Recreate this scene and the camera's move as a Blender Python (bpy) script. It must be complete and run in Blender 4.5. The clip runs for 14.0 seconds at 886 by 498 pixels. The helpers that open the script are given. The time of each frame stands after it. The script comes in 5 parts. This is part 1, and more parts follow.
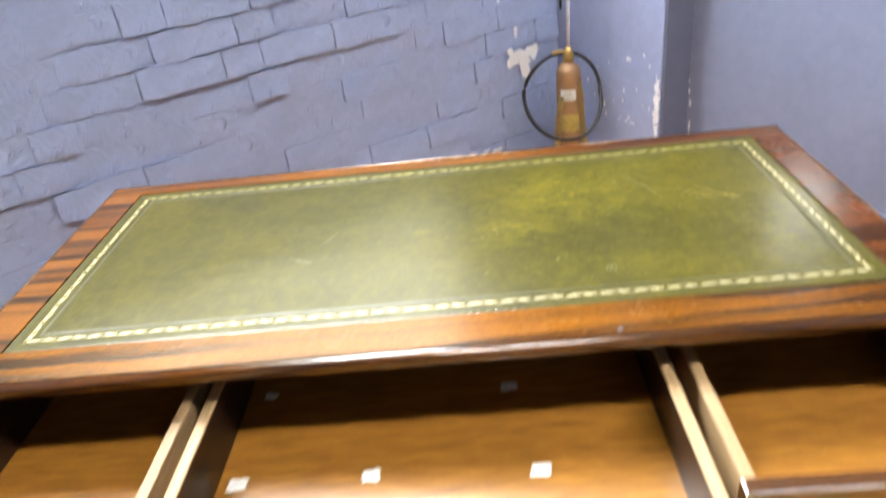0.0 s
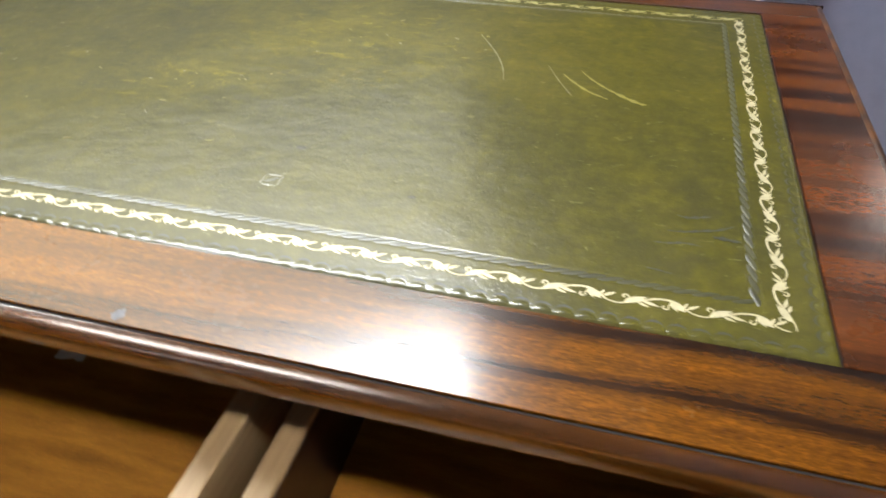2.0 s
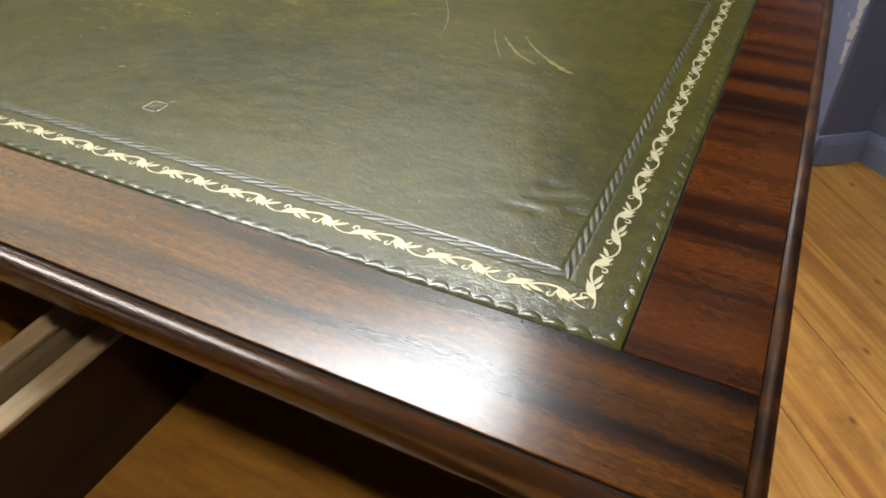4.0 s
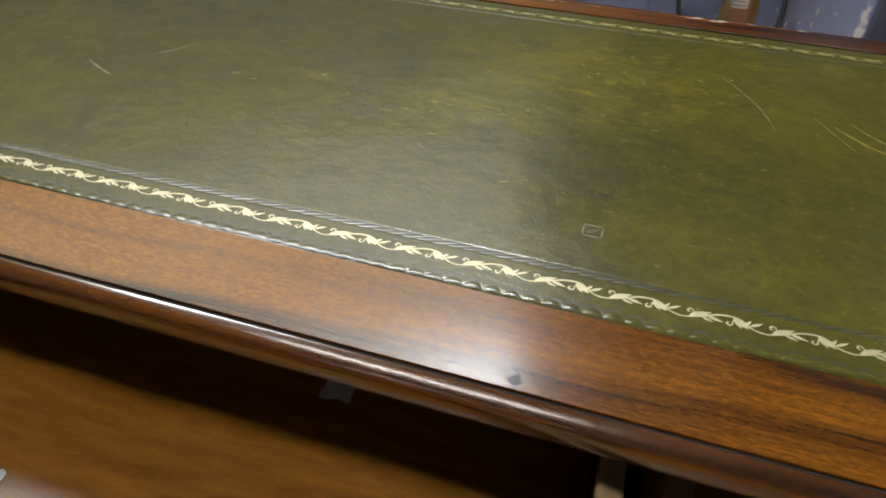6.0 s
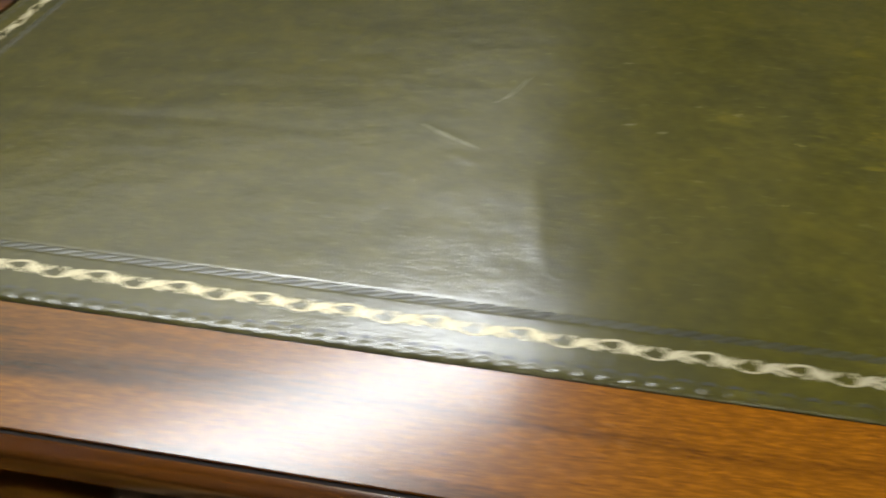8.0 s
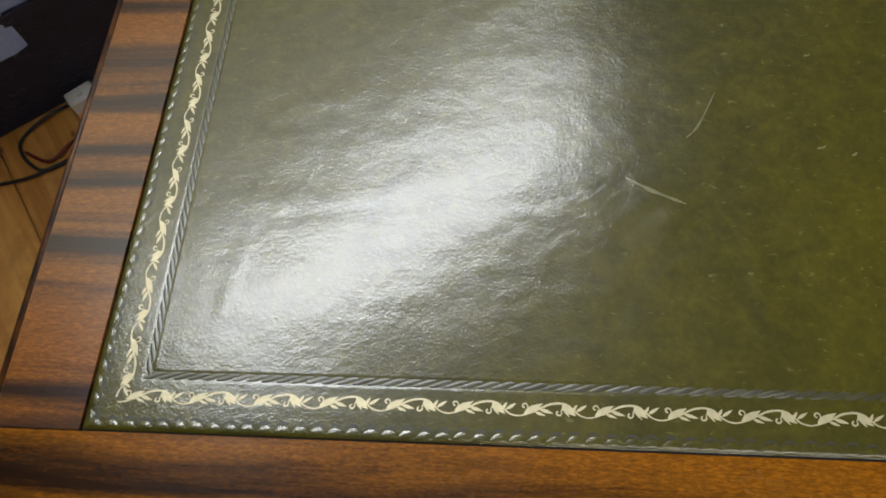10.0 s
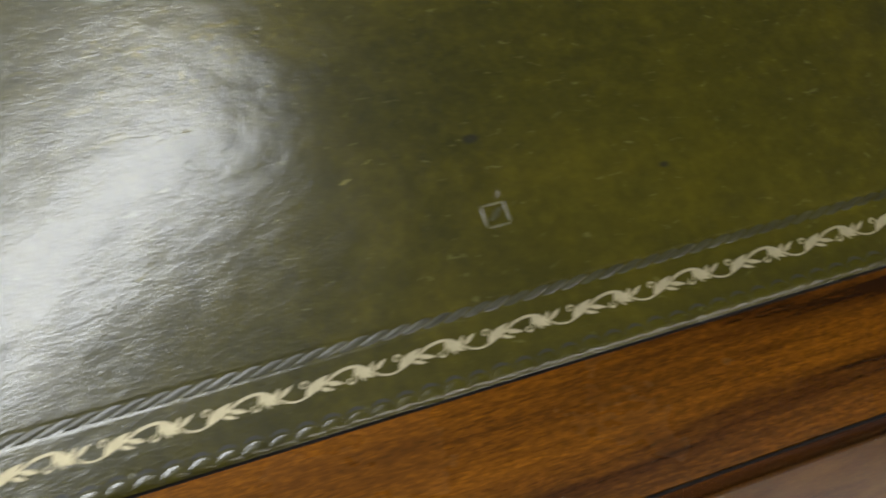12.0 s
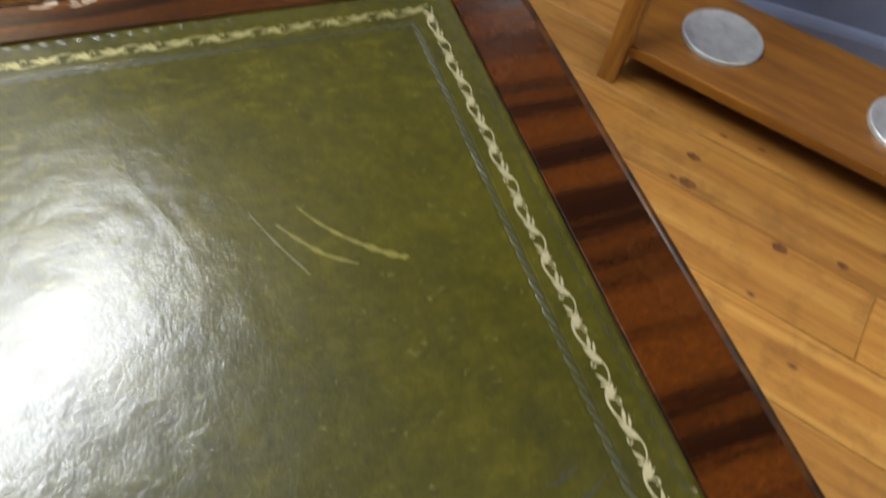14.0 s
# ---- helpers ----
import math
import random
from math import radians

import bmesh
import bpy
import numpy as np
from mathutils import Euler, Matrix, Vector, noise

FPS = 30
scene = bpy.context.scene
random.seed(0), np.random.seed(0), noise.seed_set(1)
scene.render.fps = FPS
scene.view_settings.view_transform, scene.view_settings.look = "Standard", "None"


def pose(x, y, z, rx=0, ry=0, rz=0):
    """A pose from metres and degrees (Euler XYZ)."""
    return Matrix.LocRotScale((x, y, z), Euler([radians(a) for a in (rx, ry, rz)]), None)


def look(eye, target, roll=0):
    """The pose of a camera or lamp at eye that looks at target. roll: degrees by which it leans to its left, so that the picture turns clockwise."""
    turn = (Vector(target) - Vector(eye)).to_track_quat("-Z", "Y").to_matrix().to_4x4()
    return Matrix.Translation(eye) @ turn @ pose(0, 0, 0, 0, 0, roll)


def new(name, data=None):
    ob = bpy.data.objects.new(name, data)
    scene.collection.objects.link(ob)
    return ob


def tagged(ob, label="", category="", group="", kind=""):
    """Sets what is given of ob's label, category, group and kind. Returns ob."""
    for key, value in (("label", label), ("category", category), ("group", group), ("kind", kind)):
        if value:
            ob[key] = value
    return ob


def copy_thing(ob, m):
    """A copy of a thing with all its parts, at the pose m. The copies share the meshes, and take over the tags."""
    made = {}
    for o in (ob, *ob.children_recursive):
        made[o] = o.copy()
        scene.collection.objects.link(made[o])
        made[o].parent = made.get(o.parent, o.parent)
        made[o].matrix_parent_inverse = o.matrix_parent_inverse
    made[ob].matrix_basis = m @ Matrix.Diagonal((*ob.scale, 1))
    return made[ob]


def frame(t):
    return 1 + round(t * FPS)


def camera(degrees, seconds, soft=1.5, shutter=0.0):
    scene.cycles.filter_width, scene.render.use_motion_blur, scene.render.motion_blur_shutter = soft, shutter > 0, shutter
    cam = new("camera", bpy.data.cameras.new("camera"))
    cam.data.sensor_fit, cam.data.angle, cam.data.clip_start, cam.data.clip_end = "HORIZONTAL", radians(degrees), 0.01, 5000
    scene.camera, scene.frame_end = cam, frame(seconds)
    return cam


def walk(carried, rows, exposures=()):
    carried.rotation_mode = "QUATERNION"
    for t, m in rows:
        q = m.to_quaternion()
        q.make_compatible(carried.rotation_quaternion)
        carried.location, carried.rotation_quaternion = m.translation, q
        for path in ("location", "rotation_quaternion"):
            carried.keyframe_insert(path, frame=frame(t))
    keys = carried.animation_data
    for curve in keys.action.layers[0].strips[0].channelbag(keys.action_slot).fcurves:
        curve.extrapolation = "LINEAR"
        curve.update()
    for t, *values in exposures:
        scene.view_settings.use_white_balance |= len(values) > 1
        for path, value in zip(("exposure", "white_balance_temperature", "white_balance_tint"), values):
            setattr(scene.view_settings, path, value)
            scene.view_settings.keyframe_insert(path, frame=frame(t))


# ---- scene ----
cam = camera(64.97, 14.0, soft=1.8, shutter=0.4)
PATH = [
    (0.0, (-0.4244, -0.6142, 1.2001), (-0.4545, -0.1814, 0.9515), -7.11),
    (0.2, (-0.4012, -0.5552, 1.1971), (-0.4245, -0.1102, 0.9702), -4.71),
    (0.5, (-0.3683, -0.4807, 1.1836), (-0.3659, -0.0323, 0.9624), -2.27),
    (1.0, (-0.3203, -0.3195, 1.1016), (-0.2760, 0.0954, 0.8260), 2.57),
    (1.5, (-0.2719, -0.2386, 1.0386), (-0.2508, 0.1574, 0.7342), 3.19),
    (2.0, (-0.1017, -0.2236, 0.9730), (-0.2078, 0.1546, 0.6636), -0.45),
    (4.3, (0.0171, -0.1796, 0.9466), (-0.1594, 0.1696, 0.6354), -0.22),
    (4.6, (-0.0292, -0.1901, 0.9550), (-0.2137, 0.1584, 0.6476), -0.59),
    (5.0, (-0.0927, -0.2072, 0.9652), (-0.2735, 0.1413, 0.6555), 0.08),
    (5.5, (-0.1902, -0.2264, 0.9848), (-0.3436, 0.1368, 0.6772), 1.88),
    (6.0, (-0.2709, -0.2439, 0.9786), (-0.3857, 0.1363, 0.6749), 2.14),
    (6.5, (-0.3127, -0.2458, 0.9824), (-0.3904, 0.1420, 0.6764), 2.00),
    (7.0, (-0.4122, -0.2211, 0.9795), (-0.4803, 0.1590, 0.6620), 0.29),
    (7.5, (-0.5057, -0.1736, 0.9673), (-0.5864, 0.1905, 0.6342), -2.63),
    (7.6, (-0.5250, -0.1688, 0.9691), (-0.6013, 0.1954, 0.6351), -2.10),
    (8.0, (-0.6211, -0.1598, 0.9841), (-0.6678, 0.1930, 0.6329), 1.89),
    (8.2, (-0.6880, -0.1603, 0.9956), (-0.7168, 0.1763, 0.6270), 2.74),
    (10.3, (-0.7426, -0.0459, 1.1341), (-0.7940, 0.1443, 0.6746), -14.12),
    (10.5, (-0.7129, -0.0386, 1.1137), (-0.7437, 0.1431, 0.6490), -9.31),
    (10.6, (-0.6896, -0.0314, 1.1087), (-0.7116, 0.1478, 0.6425), -6.90),
    (11.0, (-0.5693, -0.0414, 1.0750), (-0.5982, 0.1402, 0.6101), -13.29),
    (11.5, (-0.4501, -0.0401, 1.0456), (-0.4165, 0.1388, 0.5799), -0.22),
    (12.0, (-0.3599, -0.0355, 1.0278), (-0.2689, 0.1295, 0.5646), 12.30),
    (12.5, (-0.2665, -0.0297, 1.0185), (-0.1892, 0.1073, 0.5440), 10.27),
    (13.0, (-0.1931, -0.0219, 1.0120), (-0.1079, 0.1043, 0.5357), 13.66),
    (13.2, (-0.1804, -0.0230, 1.0112), (-0.0881, 0.1166, 0.5400), 13.12),
    (13.5, (-0.1556, -0.0014, 1.0309), (-0.0656, 0.1708, 0.5702), 7.71),
    (13.6, (-0.1579, 0.0117, 1.0361), (-0.0500, 0.1988, 0.5852), 9.75),
    (14.0, (-0.1569, 0.0422, 1.0559), (-0.0291, 0.2858, 0.6384), 10.59),
]
EXPOSURES = [(0.0, 1.32), (1.0, 1.02), (1.5, 0.92), (2.0, 0.60), (4.5, -0.27), (6.5, -0.27), (8.2, -0.42), (10.5, -0.85), (11.0, -1.0), (11.5, -1.05), (12.0, -1.05), (13.0, -0.85), (13.5, -0.62), (14.0, -0.27)]
walk(cam, [(t, look(e, g, r)) for t, e, g, r in PATH], EXPOSURES)

TOP = 0.765                      # height of the desk top
LW, LD = 0.974, 0.408            # leather panel, width and depth; its front right corner is the origin
FI = radians(37.0)               # the room stands askew to the desk
E1 = Vector((math.cos(FI), math.sin(FI), 0))
E2 = Vector((math.sin(FI), -math.cos(FI), 0))
K = Vector((-0.09, 2.0, 0))      # the corner of the room
ROOM = Matrix.Translation(K) @ Matrix.Rotation(FI, 4, "Z")   # local x along the brick wall, local -y into the room
H = 3.7


def at(a, b, z=0.0):
    """A place by its way along the brick wall (a) and out from it (b)."""
    return K + E1 * a + E2 * b + Vector((0, 0, z))


# ---- light ----
world = bpy.data.worlds.new("world")
scene.world = world
world.use_nodes = True
sky = world.node_tree.nodes.new("ShaderNodeTexSky")
sky.sky_type, sky.sun_disc = "NISHITA", False
sky.sun_elevation, sky.sun_rotation = radians(35), radians(20)
world.node_tree.links.new(sky.outputs["Color"], world.node_tree.nodes["Background"].inputs["Color"])
world.node_tree.nodes["Background"].inputs["Strength"].default_value = 0.08

WIN = (-2.35, -0.55, 1.45, 3.2)  # window in the brick wall: from, to, sill, head
RAIL = 2.47                      # above this the window is clear, below it is screened


BACK_WIN = (-4.15, -2.45, 1.85, 2.75)   # unseen window, added in the back wall


def daylight(name, a0, a1, z0, z1, b, turn, watts, colour):
    """Sky light entering through a part of a window's opening."""
    lamp = bpy.data.lights.new(name, "AREA")
    lamp.shape, lamp.size, lamp.size_y, lamp.energy, lamp.color = "RECTANGLE", a1 - a0 - 0.06, z1 - z0 - 0.06, watts, colour
    ob = new(name, lamp)
    ob.matrix_world = Matrix.Translation(at((a0 + a1) / 2, b, (z0 + z1) / 2)) @ Matrix.Rotation(FI, 4, "Z") @ Matrix.Rotation(radians(turn), 4, "X")
    return ob


A0, B1 = -4.4, 5.4               # the room's far side along the brick wall, and its depth out from it
daylight("window_daylight", WIN[0], WIN[1], RAIL, WIN[3], 0.02, -90, 192, (0.93, 0.97, 1.0))
daylight("screened_daylight", WIN[0], WIN[1], WIN[2], RAIL, 0.02, -90, 12.5, (0.96, 0.94, 0.70))
# added fill through the unseen back window, for the nosing and the walls
daylight("back_fill", *BACK_WIN, B1 - 0.02, 90, 5, (0.97, 0.98, 1.0))
PANEL_POWER = 22.5
BULKHEAD_POWER = 6.0


# ---- materials ----
def mat(name):
    m = bpy.data.materials.new(name)
    m.use_nodes = True
    t = m.node_tree
    return m, t, t.nodes["Principled BSDF"]


def node(t, kind, **inputs):
    n = t.nodes.new("ShaderNode" + kind)
    for k, v in inputs.items():
        n.inputs[k.replace("_", " ")].default_value = v
    return n


def coords(t, scale=(1, 1, 1), rot=(0, 0, 0), space="Object"):
    tc = t.nodes.new("ShaderNodeTexCoord")
    mp = t.nodes.new("ShaderNodeMapping")
    mp.inputs["Scale"].default_value = scale
    mp.inputs["Rotation"].default_value = rot
    t.links.new(tc.outputs[space], mp.inputs["Vector"])
    return mp.outputs["Vector"]


def noise_tex(t, vec, scale, detail=4.0, rough=0.55, distort=0.0):
    n = node(t, "TexNoise", Scale=scale, Detail=detail, Roughness=rough, Distortion=distort)
    t.links.new(vec, n.inputs["Vector"])
    return n.outputs["Fac"]


def ramp(t, fac, stops):
    r = t.nodes.new("ShaderNodeValToRGB")
    els = r.color_ramp.elements
    while len(els) < len(stops):
        els.new(0.5)
    for e, (p, c) in zip(els, stops):
        e.position, e.color = p, (*c, 1) if len(c) == 3 else c
    t.links.new(fac, r.inputs["Fac"])
    return r.outputs["Color"]


def mix(t, fac, a, b, kind="MIX"):
    m = t.nodes.new("ShaderNodeMix")
    m.data_type, m.blend_type = "RGBA", kind
    for sock, v in ((m.inputs[0], fac), (m.inputs[6], a), (m.inputs[7], b)):
        if isinstance(v, (int, float)):
            sock.default_value = v
        elif isinstance(v, tuple):
            sock.default_value = (*v, 1)
        else:
            t.links.new(v, sock)
    return m.outputs[2]


def maths(t, op, a, b=0.0):
    m = t.nodes.new("ShaderNodeMath")
    m.operation = op
    for sock, v in ((m.inputs[0], a), (m.inputs[1], b)):
        if isinstance(v, (int, float)):
            sock.default_value = v
        else:
            t.links.new(v, sock)
    return m.outputs[0]


def bump(t, height, strength, distance, normal=None):
    b = node(t, "Bump", Strength=strength, Distance=distance)
    t.links.new(height, b.inputs["Height"])
    if normal:
        t.links.new(normal, b.inputs["Normal"])
    return b.outputs["Normal"]


def g3(v):
    return (v, v, v)


def oval(t, x, y, rx, ry, soft=0.6):
    """1 inside an oval on the panel, fading out to 0 at its rim."""
    tc = t.nodes.new("ShaderNodeTexCoord")
    sub = t.nodes.new("ShaderNodeVectorMath")
    sub.operation = "SUBTRACT"
    sub.inputs[1].default_value = (x, y, TOP)
    mul = t.nodes.new("ShaderNodeVectorMath")
    mul.operation = "MULTIPLY"
    mul.inputs[1].default_value = (1 / rx, 1 / ry, 0)
    ln = t.nodes.new("ShaderNodeVectorMath")
    ln.operation = "LENGTH"
    t.links.new(tc.outputs["Object"], sub.inputs[0])
    t.links.new(sub.outputs["Vector"], mul.inputs[0])
    t.links.new(mul.outputs["Vector"], ln.inputs[0])
    return ramp(t, ln.outputs["Value"], [(1 - soft, g3(1)), (1.0, g3(0))])


def wood(name, dark, light, axis_scale, gloss, coat, stripe=1.0, rand=0.0, bumpy=0.15, span=0.12, figure=0.0, spec=0.5, dim_oval=None):
    """Wood whose grain runs along the axis with the smallest scale."""
    m, t, p = mat(name)
    v = coords(t, axis_scale)
    if rand:
        info = t.nodes.new("ShaderNodeObjectInfo")
        off = t.nodes.new("ShaderNodeVectorMath")
        off.operation = "MULTIPLY_ADD"
        comb = t.nodes.new("ShaderNodeCombineXYZ")
        for k in ("X", "Y", "Z"):
            t.links.new(info.outputs["Random"], comb.inputs[k])
        t.links.new(comb.outputs["Vector"], off.inputs[0])
        off.inputs[1].default_value = (rand, rand * 1.7, rand * 0.6)
        t.links.new(v, off.inputs[2])
        v = off.outputs["Vector"]
    broad = noise_tex(t, v, 1.0 * stripe, 3, 0.5, 0.3)
    fine = noise_tex(t, v, 7.0 * stripe, 5, 0.65, 0.3)
    pores = noise_tex(t, v, 30.0 * stripe, 2, 0.5)
    f = maths(t, "ADD", maths(t, "MULTIPLY", broad, 0.72), maths(t, "MULTIPLY", fine, 0.28))
    mid = tuple((a * 0.55 + b * 0.45) for a, b in zip(dark, light))
    col = ramp(t, f, [(0.5 - span, dark), (0.5, mid), (0.5 + span, light)])
    col = mix(t, maths(t, "MULTIPLY", ramp(t, pores, [(0.55, g3(0)), (0.75, g3(1))]), 0.25), col, tuple(c * 0.35 for c in dark))
    if dim_oval:
        # shade put into the colour inside an oval
        col = mix(t, oval(t, *dim_oval), col, (0.36, 0.27, 0.35), "MULTIPLY")
    if figure:
        # ribbon figure: short lighter flecks lying along the grain
        fleck = noise_tex(t, v, 16.0 * stripe, 3, 0.7, 0.9)
        col = mix(t, maths(t, "MULTIPLY", ramp(t, fleck, [(0.54, g3(0)), (0.68, g3(1))]), figure), col, tuple(min(1, c * 1.5) for c in light))
    t.links.new(col, p.inputs["Base Color"])
    smear = noise_tex(t, coords(t), 9.0, 4, 0.6)
    r = t.nodes.new("ShaderNodeMapRange")
    r.inputs["To Min"].default_value, r.inputs["To Max"].default_value = gloss * 0.75, gloss * 1.35
    t.links.new(smear, r.inputs["Value"])
    t.links.new(r.outputs["Result"], p.inputs["Roughness"])
    p.inputs["Coat Weight"].default_value = coat
    p.inputs["Coat Roughness"].default_value = gloss * 0.65
    n = bump(t, fine, bumpy, 0.0006)
    t.links.new(n, p.inputs["Normal"])
    p.inputs["Specular IOR Level"].default_value = spec
    specks = noise_tex(t, coords(t, (1, 1.6, 1)), 260.0, 3, 0.7)
    t.links.new(bump(t, specks, 0.05, 0.0006, bump(t, smear, 0.012, 0.002)), p.inputs["Coat Normal"])
    return m


def veneer(name, dark, light, gloss, coat, spec, dim_oval=None, pitch=30.0, deep=0.44):
    """Striped mahogany veneer; its grain runs along x all over the top."""
    m, t, p = mat(name)
    warp = noise_tex(t, coords(t, (3.0, 9.0, 1)), 1.0, 2, 0.5)
    bend = t.nodes.new("ShaderNodeVectorMath")
    bend.operation = "MULTIPLY_ADD"
    comb = t.nodes.new("ShaderNodeCombineXYZ")
    t.links.new(warp, comb.inputs["Y"])
    t.links.new(comb.outputs["Vector"], bend.inputs[0])
    bend.inputs[1].default_value = (0, 1.6, 0)
    t.links.new(coords(t, (1.1, pitch, pitch)), bend.inputs[2])
    stripe = noise_tex(t, bend.outputs["Vector"], 1.0, 3, 0.45, 0.15)
    thin = noise_tex(t, bend.outputs["Vector"], 3.6, 3, 0.6, 0.2)
    fibre = noise_tex(t, coords(t, (34, 620, 620)), 1.0, 4, 0.7)
    f = maths(t, "ADD", maths(t, "MULTIPLY", stripe, 0.66), maths(t, "ADD", maths(t, "MULTIPLY", thin, 0.20), maths(t, "MULTIPLY", fibre, 0.14)))
    mid = tuple(a * 0.55 + b * 0.45 for a, b in zip(dark, light))
    col = ramp(t, f, [(0.43, dark), (0.49, mid), (0.56, light)])
    col = mix(t, 1.0, col, ramp(t, stripe, [(0.39, (deep, deep * 0.9, deep * 0.82)), (0.50, g3(1.0)), (0.61, g3(1.15))]), "MULTIPLY")
    # ribbon figure: short flecks, some bright and some dark, and the open pores
    fleck = noise_tex(t, coords(t, (260, 900, 900), (0, 0, radians(10))), 1.0, 3, 0.65, 0.5)
    col = mix(t, 1.0, col, ramp(t, fleck, [(0.34, g3(0.68)), (0.52, g3(1.0)), (0.66, g3(1.45))]), "MULTIPLY")
    pore = noise_tex(t, coords(t, (150, 1700, 1700)), 1.0, 2, 0.5)
    col = mix(t, maths(t, "MULTIPLY", ramp(t, pore, [(0.60, g3(0)), (0.68, g3(1))]), 0.35), col, tuple(c * 0.6 for c in dark))
    if dim_oval:
        # shade put into the colour, darker towards one end
        col = mix(t, oval(t, *dim_oval), col, (0.34, 0.28, 0.36), "MULTIPLY")
    t.links.new(col, p.inputs["Base Color"])
    smear = noise_tex(t, coords(t), 11.0, 5, 0.65)
    r = t.nodes.new("ShaderNodeMapRange")
    r.inputs["To Min"].default_value, r.inputs["To Max"].default_value = gloss * 0.8, gloss * 1.3
    t.links.new(smear, r.inputs["Value"])
    t.links.new(r.outputs["Result"], p.inputs["Roughness"])
    p.inputs["Coat Weight"].default_value = coat
    p.inputs["Coat Roughness"].default_value = gloss * 0.62
    p.inputs["Specular IOR Level"].default_value = spec
    t.links.new(bump(t, fibre, 0.10, 0.0003, bump(t, pore, 0.10, 0.0003)), p.inputs["Normal"])
    film = noise_tex(t, coords(t, (190, 520, 520)), 1.0, 3, 0.7)
    t.links.new(bump(t, film, 0.14, 0.0005, bump(t, smear, 0.05, 0.002)), p.inputs["Coat Normal"])
    return m


# the oval paints the front band's right end darker, as shade
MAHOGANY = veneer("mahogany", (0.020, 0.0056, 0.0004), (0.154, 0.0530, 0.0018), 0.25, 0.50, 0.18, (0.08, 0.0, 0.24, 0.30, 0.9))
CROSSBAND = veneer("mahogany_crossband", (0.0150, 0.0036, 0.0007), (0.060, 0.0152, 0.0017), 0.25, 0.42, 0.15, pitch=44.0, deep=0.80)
# left crossband: the same veneer, lightened in colour for the window's sheen
CROSSBAND_LIT = veneer("mahogany_crossband_lit", (0.024, 0.0075, 0.0008), (0.150, 0.051, 0.0040), 0.30, 0.5, 0.25, pitch=44.0, deep=0.65)
EDGE_DULL = wood("mahogany_edge_worn", (0.012, 0.0034, 0.0006), (0.085, 0.027, 0.0022), (2.0, 50, 50), 0.5, 0.1, span=0.12, spec=0.25)
BACKBAND = veneer("mahogany_lighter", (0.040, 0.0115, 0.0010), (0.235, 0.082, 0.0050), 0.30, 0.40, 0.2, (0.06, 0.425, 0.50, 0.2, 0.5), deep=0.6)
MAHOGANY_EDGE = wood("mahogany_edge", (0.014, 0.0036, 0.0005), (0.165, 0.052, 0.0024), (2.0, 50, 50), 0.22, 1.0, span=0.14, spec=0.3)
edge = MAHOGANY_EDGE.node_tree.nodes["Principled BSDF"]
edge.inputs["Coat IOR"].default_value, edge.inputs["Coat Roughness"].default_value = 1.9, 0.25
CARCASS = wood("carcass_wood", (0.045, 0.014, 0.005), (0.15, 0.055, 0.018), (3, 30, 3), 0.4, 0.1, rand=3)
DRAWER_FLOOR = wood("drawer_floor_veneer", (0.145, 0.058, 0.008), (0.39, 0.172, 0.024), (22, 120, 120), 0.34, 0.25, rand=3, span=0.26, figure=0.25)
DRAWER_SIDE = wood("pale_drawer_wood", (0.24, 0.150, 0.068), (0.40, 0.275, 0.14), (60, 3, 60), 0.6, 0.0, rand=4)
# brown stain, darkened further for the shade inside the drawers
DRAWER_WALL = wood("stained_shaded_drawer_wall", (0.008, 0.0034, 0.0012), (0.030, 0.012, 0.004), (40, 3, 40), 0.45, 0.1, rand=4)
OAK = wood("golden_oak", (0.20, 0.080, 0.012), (0.42, 0.19, 0.032), (40, 40, 3), 0.35, 0.25, rand=4)
OAK_FLAT = wood("golden_oak_flat", (0.15, 0.052, 0.006), (0.36, 0.145, 0.016), (4, 36, 36), 0.38, 0.2, rand=4, span=0.19)


